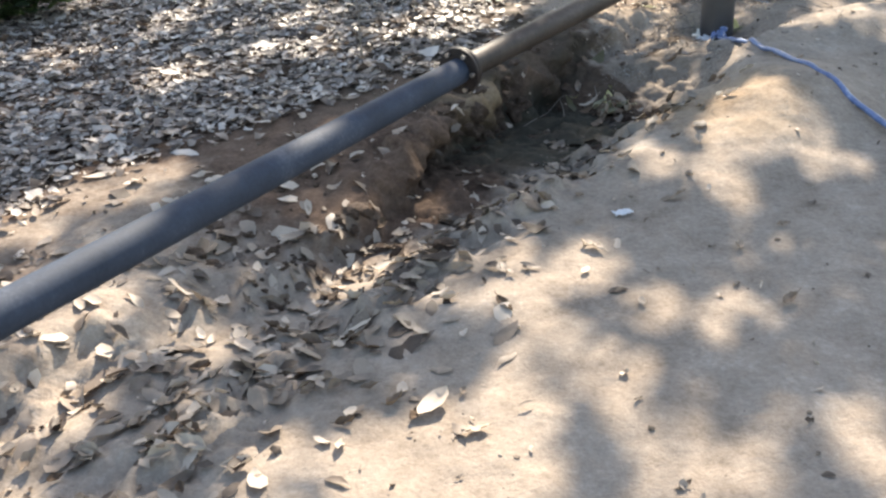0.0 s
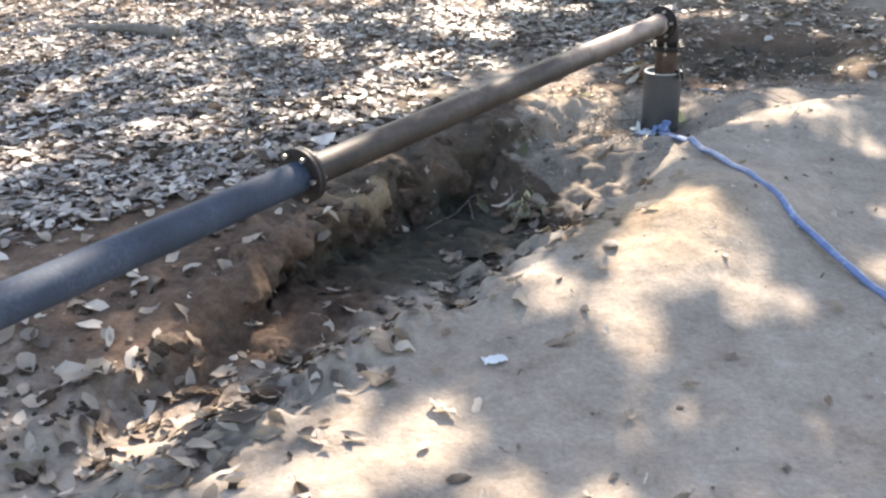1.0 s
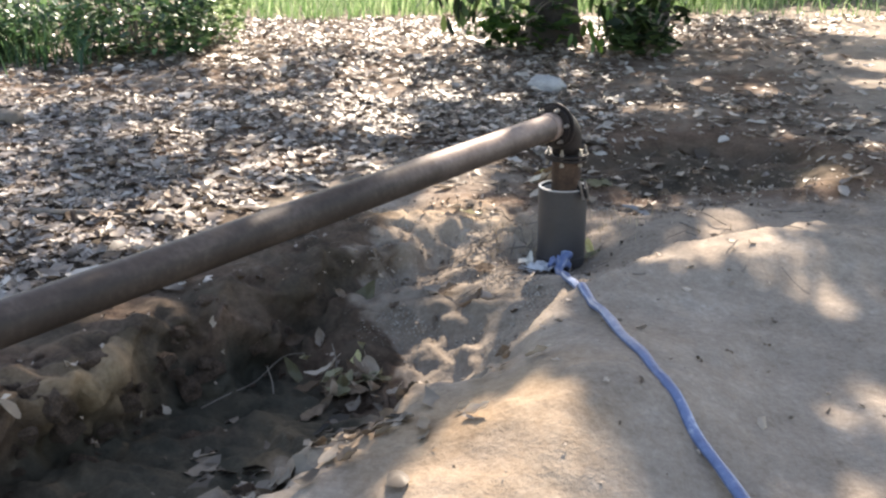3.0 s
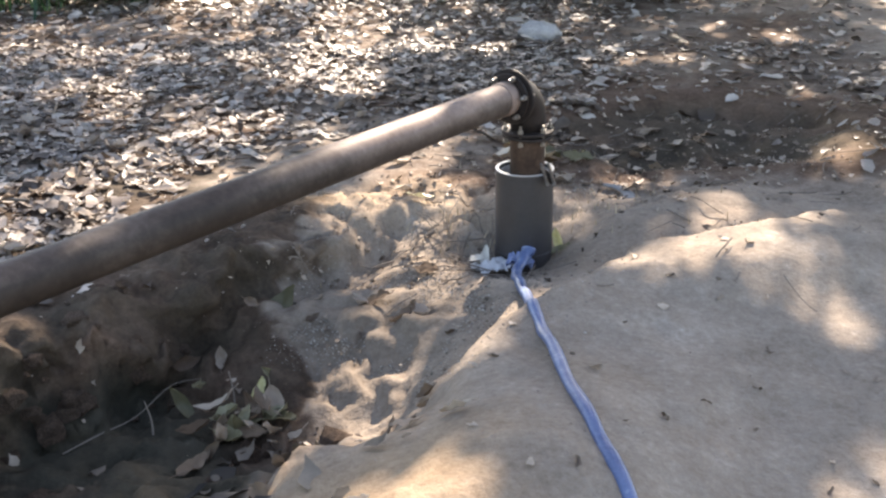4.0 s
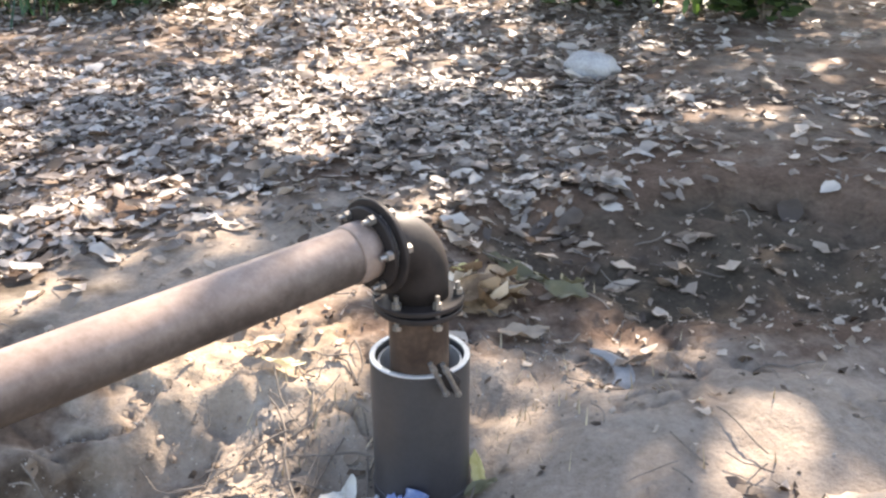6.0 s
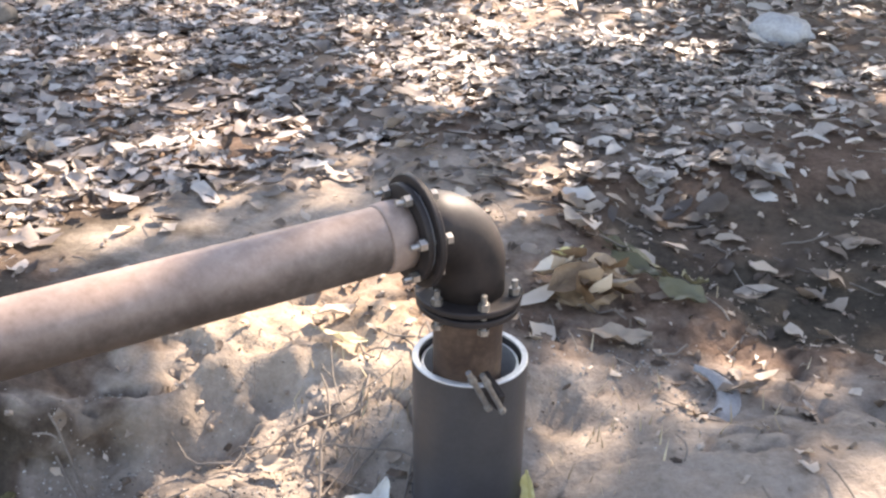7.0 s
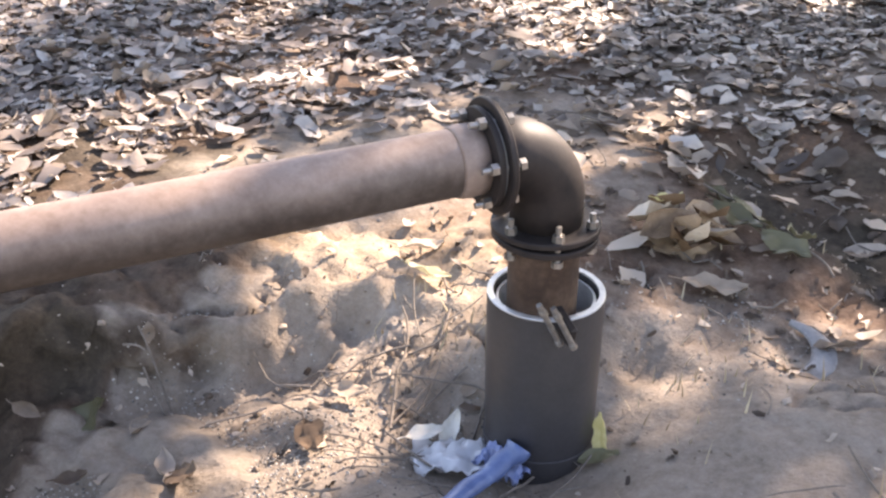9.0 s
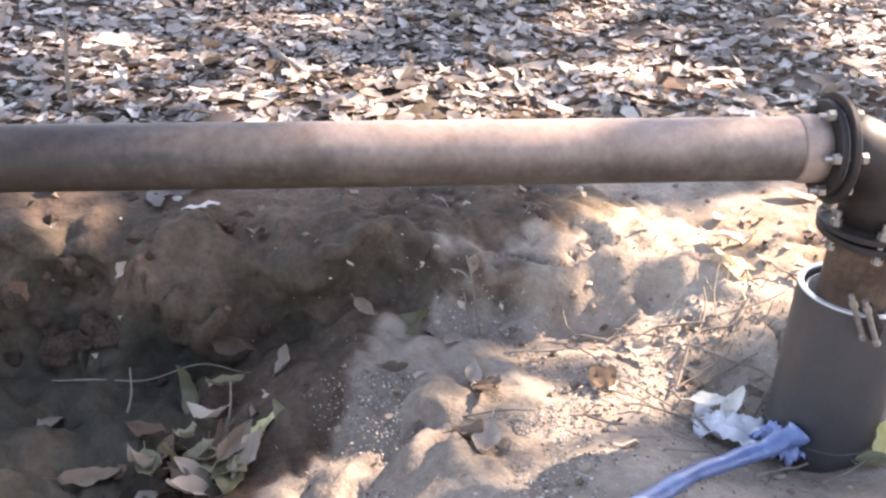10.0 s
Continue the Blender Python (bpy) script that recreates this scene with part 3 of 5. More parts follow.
def sweep(path, radius, seg=16, wobble=0.0, caps=True, flat=1.0, seed=0):
    """A tube along a list of points; radius a number or one per point."""
    bm = bmesh.new()
    pts = [Vector(p) for p in path]
    rs = [radius] * len(pts) if isinstance(radius, (int, float)) else list(radius)
    r = random.Random(seed)
    rings, up = [], Vector((0, 0, 1))
    for i, p in enumerate(pts):
        t = (pts[min(i + 1, len(pts) - 1)] - pts[max(i - 1, 0)]).normalized()
        if abs(t.dot(up)) > 0.95:
            up = Vector((0.3, 1, 0.1)).normalized()
        a = t.cross(up).normalized()
        b = a.cross(t).normalized()
        up = b if abs(t.z) > 0.5 else Vector((0, 0, 1))
        rings.append([bm.verts.new(p + (a * math.cos(2 * math.pi * k / seg) + b * math.sin(2 * math.pi * k / seg) * flat) * rs[i] * (1 + wobble * r.uniform(-1, 1))) for k in range(seg)])
    for a, b in zip(rings, rings[1:]):
        for k in range(seg):
            bm.faces.new((a[k], a[(k + 1) % seg], b[(k + 1) % seg], b[k]))
    if caps:
        bm.faces.new(rings[0]), bm.faces.new(rings[-1])
    bmesh.ops.recalc_face_normals(bm, faces=bm.faces)
    return bm


def bolt_mesh(length, head=0.0085, shank=0.0045):
    """A bolt along z with a hexagon head below and a nut near its end, standing at the origin."""
    bm = bmesh.new()
    for r, h0, h1, seg in ((head, -0.008, 0.0, 6), (shank, 0.0, length, 10), (head, length - 0.022, length - 0.012, 6)):
        m = Matrix.Translation((0, 0, (h0 + h1) / 2))
        bmesh.ops.create_cone(bm, cap_ends=True, segments=seg, radius1=r, radius2=r * 0.96, depth=h1 - h0, matrix=m)
    return bm


def add_bolts(parent, origin, direction, radius, count, length, start=0.0, turn=22.5):
    bm = bolt_mesh(length)
    first = None
    m = axis_matrix(origin, direction)
    for k in range(count):
        a = radians(turn + 360 * k / count)
        if first is None:
            first = ob = part("bolt", bm, M_BOLT, parent, "steel bolt with a hexagon nut", flat=True)
        else:
            ob = new("bolt", first.data)
            ob.parent = parent
            ob["label"] = first["label"]
        ob.matrix_local = m @ Matrix.Translation((radius * math.cos(a), radius * math.sin(a), start))


def lump(radius, stretch, rough, seed, sub=3, freq=3.0):
    bm = bmesh.new()
    bmesh.ops.create_icosphere(bm, subdivisions=sub, radius=radius)
    o = Vector((seed * 3.1, seed * 1.7, seed * 0.9))
    for v in bm.verts:
        k = 1 + rough * noise.fractal(v.co / radius * freq * 0.4 + o, 0.8, 2.0, 4)
        v.co = Vector((v.co.x * stretch[0], v.co.y * stretch[1], v.co.z * stretch[2])) * k
    return bm


def ground_z(x, y):
    return float(ground_height(np.array([x]), np.array([y]))[0])


# ---- the well head ----
PIPE = (ELBOW - JOINT).normalized()
R_PIPE = 0.0445


def build_casing():
    x, y = WELL
    c = root("well_casing", "dark grey steel well casing standing upright in the sand", "well casing", at=(x, y, -0.03))
    part("tube", sharp(lathe([(0.0765, -0.3), (0.086, -0.3), (0.0875, 0.27), (0.0875, 0.281), (0.0785, 0.281), (0.0775, 0.26)], seg=64), 40), M_CASING, c)
    part("rim", ring(0.0782, 0.0876, 0.2812, 0.2845, (0, 0, 0), (0, 0, 1), 64, 0.001), M_RIM, c, "bright cut edge of the casing")
    part("liner", ring(0.07, 0.0742, -0.2, 0.2735, (0, 0, 0), (0, 0, 1), 64, 0.0008), M_RIM, c, "bright inner liner inside the casing")
    part("coupling_band", ring(0.0872, 0.0892, 0.0, 0.03, (0, 0, 0), (0, 0, 1), 64, 0.0008), M_CASING, c)


def elbow_path(n=14):
    """Centre line of the bend: from the pipe's flange over into the riser."""
    start, d = ELBOW, PIPE
    level = Vector((PX, PY, 0))
    out = [start]
    c = start + level * 0.016
    rad = 0.079
    for k in range(n + 1):
        a = math.pi / 2 * k / n
        out.append(Vector(c) + level * rad * math.sin(a) + Vector((0, 0, -1)) * rad * (1 - math.cos(a)))
    out.append(out[-1] + Vector((0, 0, -0.036)))
    return out


def build_discharge():
    p = root("discharge_pipe", "rusty brown steel pipe bolted by an elbow to the well head", "pipe", at=(0, 0, 0))
    run = (ELBOW - JOINT).length
    body = part("brown_pipe", sharp(lathe([(0.039, 0.0)] + [(R_PIPE, run * k / 40) for k in range(41)] + [(0.039, run)], JOINT, PIPE, 48), 40), M_RUST, p, "rust-brown painted steel pipe, with grime and painted-on shade towards the joint and underneath")
    # old grime and painted shade, thick near the joint, fading towards the elbow
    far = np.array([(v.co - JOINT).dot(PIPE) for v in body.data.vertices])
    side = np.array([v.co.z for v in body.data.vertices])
    grime_and_shade = np.clip(1 - smooth(1.58, 1.95, far + 0.5 * fbm(far, side * 4, 2.5, 3, 83)), 0, 1)
    # the lower side's shade is painted in with the same dark colour
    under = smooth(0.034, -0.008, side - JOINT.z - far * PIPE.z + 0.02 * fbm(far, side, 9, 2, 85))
    grime_and_shade = np.clip(0.85 * grime_and_shade + 0.85 * under, 0, 1)
    body.data.attributes.new("grime_and_shade", "FLOAT", "POINT").data.foreach_set("value", grime_and_shade.astype(np.float32))
    part("weld_collar", lathe([(R_PIPE, -0.05), (0.0475, -0.045), (0.0485, -0.03), (0.0475, -0.012), (R_PIPE, -0.012)], ELBOW, PIPE, 40), M_RUST, p)
    # flange pair at the elbow
    f1 = part("pipe_flange", ring(0.0445, 0.068, -0.011, -0.002, ELBOW, PIPE), M_BLACK, p, "round pipe flange of dark iron")
    part("gasket", ring(0.05, 0.064, -0.002, 0.002, ELBOW, PIPE), M_RUBBER, f1)
    f2 = part("elbow_flange", ring(0.0445, 0.0785, 0.002, 0.0105, ELBOW, PIPE), M_BLACK, p, "dark elbow flange with a bright edge")
    add_bolts(p, ELBOW, -PIPE, 0.0605, 6, 0.052, -0.0185, 8)
    path = elbow_path()
    radii = [0.049] * 2 + [0.052] * (len(path) - 4) + [0.051] * 2
    part("elbow", sweep(path, radii, 36), M_BLACK, p, "dark iron ninety-degree pipe bend")
    low = path[-1]
    part("riser_flange", ring(0.04, 0.077, -0.005, 0.004, low, (0, 0, 1)), M_BLACK, p, "dark flange under the bend")
    part("clamp_flange", ring(0.04, 0.0755, -0.018, -0.008, low, (0.05, -0.02, 1)), M_BLACK, p)
    add_bolts(p, low, (0, 0, 1), 0.066, 6, 0.052, -0.026, 10)
    part("riser", sharp(lathe([(0.046, -0.42), (0.051, -0.42), (0.051, -0.03), (0.056, -0.022), (0.046, -0.02)], low, (0, 0, 1), 40)), M_RISER, p, "rusty riser pipe going down the casing")
    # two rods over the casing's rim, and a bar added for the dark hollow
    bar_mesh = bmesh.new()
    bmesh.ops.create_cube(bar_mesh, size=1, matrix=Matrix.Diagonal((0.055, 0.012, 0.03, 1)))
    bmesh.ops.bevel(bar_mesh, geom=bar_mesh.edges[:], offset=0.002, segments=1, affect="EDGES")
    ob = part("clamp_bar", bar_mesh, M_BLACK, p, "flat dark bar added at the rim for a dark hollow behind", flat=True)
    ob.matrix_local = Matrix.Translation((low.x + 0.055, low.y - 0.042, 0.25)) @ pose(0, 0, 0, 0, 14, -38)
    for dx, dy in ((0.056, -0.062), (0.076, -0.06)):
        b = part("clamp_rod", bolt_mesh(0.075, 0.006, 0.0045), M_BOLT, p, "thin steel threaded rod", flat=True)
        b.matrix_local = Matrix.Translation((low.x + dx, low.y + dy, 0.235)) @ pose(0, 0, 0, 22, -16, 0)
    # second length, dark blue-grey, towards the field
    d2 = Vector((-0.56, -1.0, 0.03)).normalized()
    n2 = 5.4
    part("blue_grey_pipe", sharp(lathe([(0.039, 0.0), (R_PIPE, 0.0), (R_PIPE, n2), (0.039, n2)], JOINT, d2, 48), 40), M_BLUEPIPE, p, "dark blue-grey painted pipe")
    part("joint_flange", ring(0.0445, 0.079, 0.003, 0.016, JOINT, PIPE), M_BLACK, p, "dark bolted joint flange")
    part("joint_flange", ring(0.0445, 0.081, -0.014, -0.001, JOINT, PIPE), M_BLACK, p, "dark bolted joint flange")
    add_bolts(p, JOINT, PIPE, 0.066, 6, 0.05, -0.024, 0)
    return p


build_casing()
build_discharge()

# ---- blue hose ----
HOSE = [(1.425, 5.128, 0.075), (1.41, 5.1, 0.05), (1.39, 5.03, 0.02), (1.385, 4.93, 0.012), (1.395, 4.8, 0.01), (1.41, 4.65, 0.01), (1.43, 4.48, 0.01), (1.452, 4.33, 0.01), (1.49, 4.08, 0.012), (1.535, 3.87, 0.01),
        (1.575, 3.69, 0.01), (1.63, 3.5, 0.012), (1.68, 3.33, 0.01), (1.745, 3.1, 0.01), (1.8, 2.87, 0.01), (1.9, 2.4, 0.01), (2.12, 1.9, 0.01), (2.5, 1.2, 0.01), (3.0, 0.2, 0.01)]


def spline(points, step=10):
    out = []
    P = [Vector(p) for p in points]
    P = [2 * P[0] - P[1]] + P + [2 * P[-1] - P[-2]]
    for i in range(1, len(P) - 2):
        for k in range(step):
            t = k / step
            a, b, c, d = P[i - 1:i + 3]
            out.append(0.5 * (2 * b + (c - a) * t + (2 * a - 5 * b + 4 * c - d) * t * t + (3 * b - a - 3 * c + d) * t ** 3))
    return out + [P[-2]]


def build_hose():
    pts = spline(HOSE, 8)
    x, y = np.array([p.x for p in pts]), np.array([p.y for p in pts])
    z = ground_height(x, y)
    z = np.convolve(np.pad(z, 12, "edge"), np.ones(25) / 25, "valid")
    path = [(p.x + 0.0015 * math.sin(i * 0.7), p.y, max(float(z[i]), ground_z(p.x, p.y) - 0.007) + p.z) for i, p in enumerate(pts)]
    ob = part("hose", sweep(path, [0.0142 * (1 + 0.06 * math.sin(i * 0.9)) * (1 + 0.55 * math.exp(-i / 9)) for i in range(len(path))], 14, 0.02, flat=0.75), M_HOSE)
    return tagged(ob, "blue flexible plastic hose lying across the sand", "hose")


build_hose()


def film(name, mat, at, size, seed, label, turn=0.0):
    """A crumpled scrap of thin plastic, tied round the casing's foot."""
    bm = bmesh.new()
    n = 14
    grid = [[None] * n for _ in range(n)]
    for i in range(n):
        for j in range(n):
            u, v = i / (n - 1) - 0.5, j / (n - 1) - 0.5
            k = noise.fractal(Vector((u * 5 + seed, v * 5, seed)), 0.8, 2, 4)
            q = noise.fractal(Vector((u * 4, v * 4 + seed, 3.3)), 0.8, 2, 3)
            edge = 1 - 0.25 * abs(q)
            grid[i][j] = bm.verts.new((u * size[0] * edge, v * size[1] * edge, size[2] * (0.3 + 0.45 * k + 0.7 * (0.5 - max(abs(u), abs(v))))))
    for i in range(n - 1):
        for j in range(n - 1):
            bm.faces.new((grid[i][j], grid[i + 1][j], grid[i + 1][j + 1], grid[i][j + 1]))
    ob = part(name, bm, mat)
    sol = ob.modifiers.new("thickness", "SOLIDIFY")
    sol.thickness = 0.0012
    ob.matrix_world = pose(*at, 0, 0, turn)
    return tagged(ob, label, "plastic scrap")


film("plastic_scrap", M_PLASTIC, (1.315, 5.105, ground_z(1.315, 5.105) + 0.01), (0.12, 0.08, 0.05), 3, "crumpled white plastic film at the casing's foot", 30)
film("plastic_scrap", M_BLUEFILM, (1.4, 5.118, ground_z(1.4, 5.118) + 0.02), (0.085, 0.045, 0.06), 8, "crumpled blue plastic film tied at the hose's end", -10)
film("paper_scrap", M_PLASTIC, (0.535, 2.97, ground_z(0.535, 2.97) + 0.006), (0.07, 0.04, 0.015), 5, "small crumpled scrap of white paper on the dust", 15)

# ---- trees, whose crowns dapple the ground ----
# sunlit gaps on the ground: x, y, radius
SAND_GAPS = [(1.3, 4.62, 0.07), (1.27, 4.42, 0.04), (1.05, 4.72, 0.08), (1.08, 4.56, 0.07), (1.15, 4.77, 0.08), (1.16, 4.64, 0.06), (1.11, 4.93, 0.04), (0.95, 5.13, 0.04), (1.19, 5.1, 0.02), (1.3, 4.5, 0.03), (1.25, 4.32, 0.03),
             (1.16, 5.42, 0.06), (0.99, 5.7, 0.08), (1.11, 5.22, 0.04), (0.87, 5.37, 0.04), (0.87, 5.18, 0.03), (1.02, 5.48, 0.05), (0.78, 5.26, 0.04), (1.13, 4.38, 0.06), (1.02, 4.22, 0.05), (0.91, 4.07, 0.04), (0.79, 3.9, 0.01),
             (1.96, 4.8, 0.075), (2.18, 5.0, 0.05), (1.79, 4.79, 0.02), (1.65, 4.71, -0.01), (2.01, 5.2, 0.02), (2.12, 4.56, 0.0)]
FRONT_GAPS = [(2.04, 3.95, 0.02), (1.77, 3.45, 0.01), (1.89, 3.6, 0.0), (1.17, 3.42, 0.08), (1.24, 3.35, 0.08), (1.05, 3.48, 0.07), (1.14, 3.58, 0.06), (0.73, 3.28, 0.02), (0.99, 3.36, 0.05), (0.71, 3.71, 0.02), (0.92, 3.1, 0.02), (1.39, 3.26, 0.02),
              (-1.24, 3.24, 0.11), (-0.33, 2.95, 0.11), (-0.13, 3.32, -0.02), (-1.08, 2.17, 0.09), (-0.05, 1.72, 0.15), (0.09, 1.89, 0.07), (-0.45, 1.75, 0.07), (0.38, 2.65, 0.03), (0.17, 2.44, 0.02), (0.58, 2.36, 0.01), (0.78, 2.37, 0.01),
              (0.46, 1.87, 0.0), (0.59, 1.76, 0.0), (0.44, 1.67, 0.02), (-1.53, 3.03, 0.1), (-0.92, 1.19, 0.05), (-1.04, 0.96, 0.08)]
LITTER_GAPS = [(-1.43, 4.43, 0.1), (-0.76, 4.91, 0.09), (-0.21, 5.1, 0.2), (-0.04, 5.35, 0.2), (0.09, 5.79, 0.13), (0.26, 5.54, 0.11), (0.19, 6.11, 0.13), (0.32, 6.25, 0.04), (0.6, 6.08, 0.04), (1.12, 6.32, 0.03), (0.38, 8.13, 0.22), (0.48, 7.0, 0.2),
               (0.45, 7.6, 0.2), (0.61, 6.78, 0.06), (-0.69, 6.85, 0.12), (1.24, 7.7, 0.04), (-0.6, 5.28, 0.06), (-0.47, 6.62, 0.08), (-1.79, 7.75, 0.18), (-0.19, 5.27, 0.1), (-0.01, 5.65, 0.09), (0.21, 4.36, -0.01), (0.08, 4.4, -0.01),
               (1.73, 5.7, 0.0), (1.88, 5.58, 0.0), (1.5, 5.47, 0.01), (2.56, 5.85, 0.05)]
FAR_GAPS = [(5.7, 13.2, 0.9), (5.15, 11.5, 0.7), (4.93, 11.14, 0.25), (4.1, 8.95, 0.2), (3.8, 8.25, 0.12), (3.3, 6.6, 0.05), (2.72, 6.71, 0.04), (2.93, 8.03, 0.08), (3.06, 6.42, 0.06), (4.3, 7.4, 0.15), (5.0, 9.0, 0.2), (-2.2, 9.2, 0.35), (-1.4, 9.4, 0.2), (0.35, 8.9, 0.18), (-0.8, 9.1, 0.2), (-2.3, 6.6, 0.2)]


def lit(x, y):
    """1 in a sunlit gap of the ground, 0 in shade."""
    out = np.zeros_like(x)
    for gx, gy, r in SAND_GAPS + FRONT_GAPS + LITTER_GAPS + FAR_GAPS:
        d = (np.hypot(x - gx, (y - gy) * 0.85) + 0.05 * fbm(x, y, 3.5, 2, 53)) / (r + 0.1)
        out = np.maximum(out, 1 - smooth(0.9, 1.1, d))
    open_to = 0.08 * smooth(4.9, 5.8, y) * smooth(1.8, 0.8, x) * (1 - 0.6 * smooth(8.2, 9.0, y) * smooth(-0.5, 0.5, x)) + 0.02 * smooth(5.0, 6.2, y) * smooth(1.0, 2.0, x) - 0.09 * (1 - smooth(2.9, 4.2, y)) * smooth(-0.4, 0.4, x) - 0.5 * pit(x, y) - 0.2 * smooth(1.3, 1.9, x) * smooth(5.7, 6.3, y) * (1 - smooth(10, 12, y)) - 0.07 * smooth(8.2, 9.4, y) * (1 - smooth(11.5, 13, y)) - 0.07 * smooth(2.2, 3.2, x) - 0.065 * (1 - smooth(4.6, 5.2, y))
    speck = smooth(0.15, 0.27, fbm(x, y, 3.0, 3, 51) + open_to)
    dense = bump2(x, y, 0.52, 3.66, 0.3, 0.16, 55)
    return np.maximum(out, 0.9 * speck) * (1 - smooth(0.25, 0.6, dense))


def limb(a, b, r0, r1, sag, seed, n=9):
    r = random.Random(seed)
    a, b = Vector(a), Vector(b)
    pts, rad = [], []
    for i in range(n):
        t = i / (n - 1)
        p = a.lerp(b, t) + Vector((0, 0, sag * math.sin(math.pi * t)))
        if 0 < i < n - 1:
            p += Vector((r.uniform(-1, 1), r.uniform(-1, 1), r.uniform(-0.5, 0.5))) * 0.05 * (b - a).length / 3
        pts.append(p)
        rad.append(r0 + (r1 - r0) * t)
    return sweep(pts, rad, 12, 0.06, seed=seed)


def trunk_mesh(x, y, r, height, lean, seed):
    z0 = ground_z(x, y)
    n = 16
    pts, rad = [], []
    for i in range(n):
        t = i / (n - 1)
        pts.append((x + lean[0] * t * t + 0.05 * math.sin(5 * t + seed), y + lean[1] * t * t + 0.04 * math.sin(4 * t + 2 * seed), z0 - 0.12 + (height + 0.12) * t))
        rad.append(r * (1 - 0.42 * t + 0.55 * math.exp(-t * 14)))
    return sweep(pts, rad, 28, 0.05, seed=seed), Vector(pts[-1])


def crown_leaves(name, centre, spread, n, seed, parent, low=2.6):
    """A crown of many drooping leaves in clumps with gaps between."""
    r = np.random.default_rng(seed)
    c = np.array(centre)
    u = r.normal(size=(n, 3))
    u /= np.linalg.norm(u, axis=1)[:, None]
    rad = r.random(n) ** 0.45
    p = c + u * rad[:, None] * np.array(spread)
    p[:, 2] += 0.5 * fbm(p[:, 0], p[:, 1], 0.7, 3, seed)
    k = p[:, 2] / SUN.z
    gx, gy = p[:, 0] - k * SUN.x, p[:, 1] - k * SUN.y
    keep = (p[:, 2] > low) & (r.random(n) > lit(gx, gy) * 0.985)
    p = p[keep]
    m = len(p)
    length = r.uniform(0.15, 0.25, m)
    v, f = leaf_arrays(p, r.uniform(0, 2 * np.pi, m), r.uniform(-1.1, 0.5, m), r.normal(0, 0.5, m), length, length * 0.34, r.uniform(-0.12, 0.05, m), r.uniform(0.0, 0.2, m))
    return mesh_object(name, v, f, M_GREEN, parent)


def build_tree(x, y, r, height, lean, crown, spread, leaves, seed, label):
    t = root("tree", label, "tree", "trees", (0, 0, 0))
    bm, top = trunk_mesh(x, y, r, height, lean, seed)
    part("trunk", bm, M_BARK, t)
    rr = random.Random(seed)
    for k in range(9):
        a = 2 * math.pi * k / 9 + rr.uniform(-0.3, 0.3)
        end = Vector(crown) + Vector((math.cos(a) * spread[0] * 0.75, math.sin(a) * spread[1] * 0.75, rr.uniform(-0.2, 0.6) * spread[2]))
        part("limb", limb(top - Vector((0, 0, rr.uniform(0.05, 0.6))), end, r * 0.11, 0.008, 0.3, seed * 20 + k), M_BARK, t)
    crown_leaves("crown", crown, spread, leaves, seed, t)
    return t


build_tree(1.82, 10.45, 0.2, 3.1, (0.75, 0.35, 0), (2.05, 11.2, 5.0), (4.6, 4.6, 1.9), 24000, 3, "big mango tree with a dark trunk and drooping leaves")
# unseen tree, added so that its crown shades the ground at the right
build_tree(8.6, 15.6, 0.2, 3.2, (-0.4, 0.3, 0), (7.4, 16.4, 5.2), (3.8, 4.2, 1.9), 14000, 5, "dark-leaved tree added out of view to shade the dirt track")
build_tree(2.8, 10.7, 0.1, 3.0, (0.5, 0.2, 0), (5.2, 12.6, 5.2), (3.6, 3.6, 1.7), 7000, 4, "slimmer mango tree behind the big trunk")


def drooping_sprays(name, spots, seed, per, label, mat=M_GREEN, leaf=0.16):
    """Low twigs with long leaves hanging from them."""
    th = root(name, label, "branch", "", (0, 0, 0))
    r = np.random.default_rng(seed)
    P = []
    for k, (x, y, z, dx, dy) in enumerate(spots):
        a, b = Vector((x, y, z)), Vector((x + dx, y + dy, z - 0.55))
        part("twig", limb(a, b, 0.012, 0.004, 0.12, seed + k, 7), M_BARK, th)
        for i in range(per):
            t = r.random() ** 0.6
            q = a.lerp(b, t)
            P.append((q.x + r.normal(0, 0.09), q.y + r.normal(0, 0.09), q.z + 0.12 * math.sin(math.pi * t) - r.random() * 0.16))
    P = np.array(P)
    m = len(P)
    length = leaf * r.uniform(0.7, 1.3, m)
    v, f = leaf_arrays(P, r.uniform(0, 2 * np.pi, m), r.uniform(-1.5, -0.7, m), r.normal(0, 0.3, m), length, length * 0.3, r.uniform(-0.1, 0.05, m), r.uniform(0, 0.2, m))
    mesh_object("foliage", v, f, mat, th)
    return th


drooping_sprays("low_branch", [(1.8, 10.0, 1.3, 0.1, -0.3), (1.1, 9.8, 1.15, -0.3, 0.1), (1.35, 9.9, 1.05, -0.35, -0.25), (1.6, 10.0, 1.2, -0.2, -0.45), (1.45, 10.3, 1.35, -0.55, 0.1), (1.2, 10.1, 0.95, -0.15, 0.3)], 61, 34, "low drooping branch of long green mango leaves", M_DARKLEAF)
drooping_sprays("low_branch", [(2.25, 10.2, 1.1, 0.25, -0.35), (2.5, 10.5, 1.25, 0.3, -0.3), (2.4, 10.7, 1.0, 0.55, 0.0), (2.2, 10.1, 0.8, -0.1, -0.4), (2.75, 10.9, 1.1, 0.35, -0.2)], 71, 34, "low drooping branch of long green mango leaves")


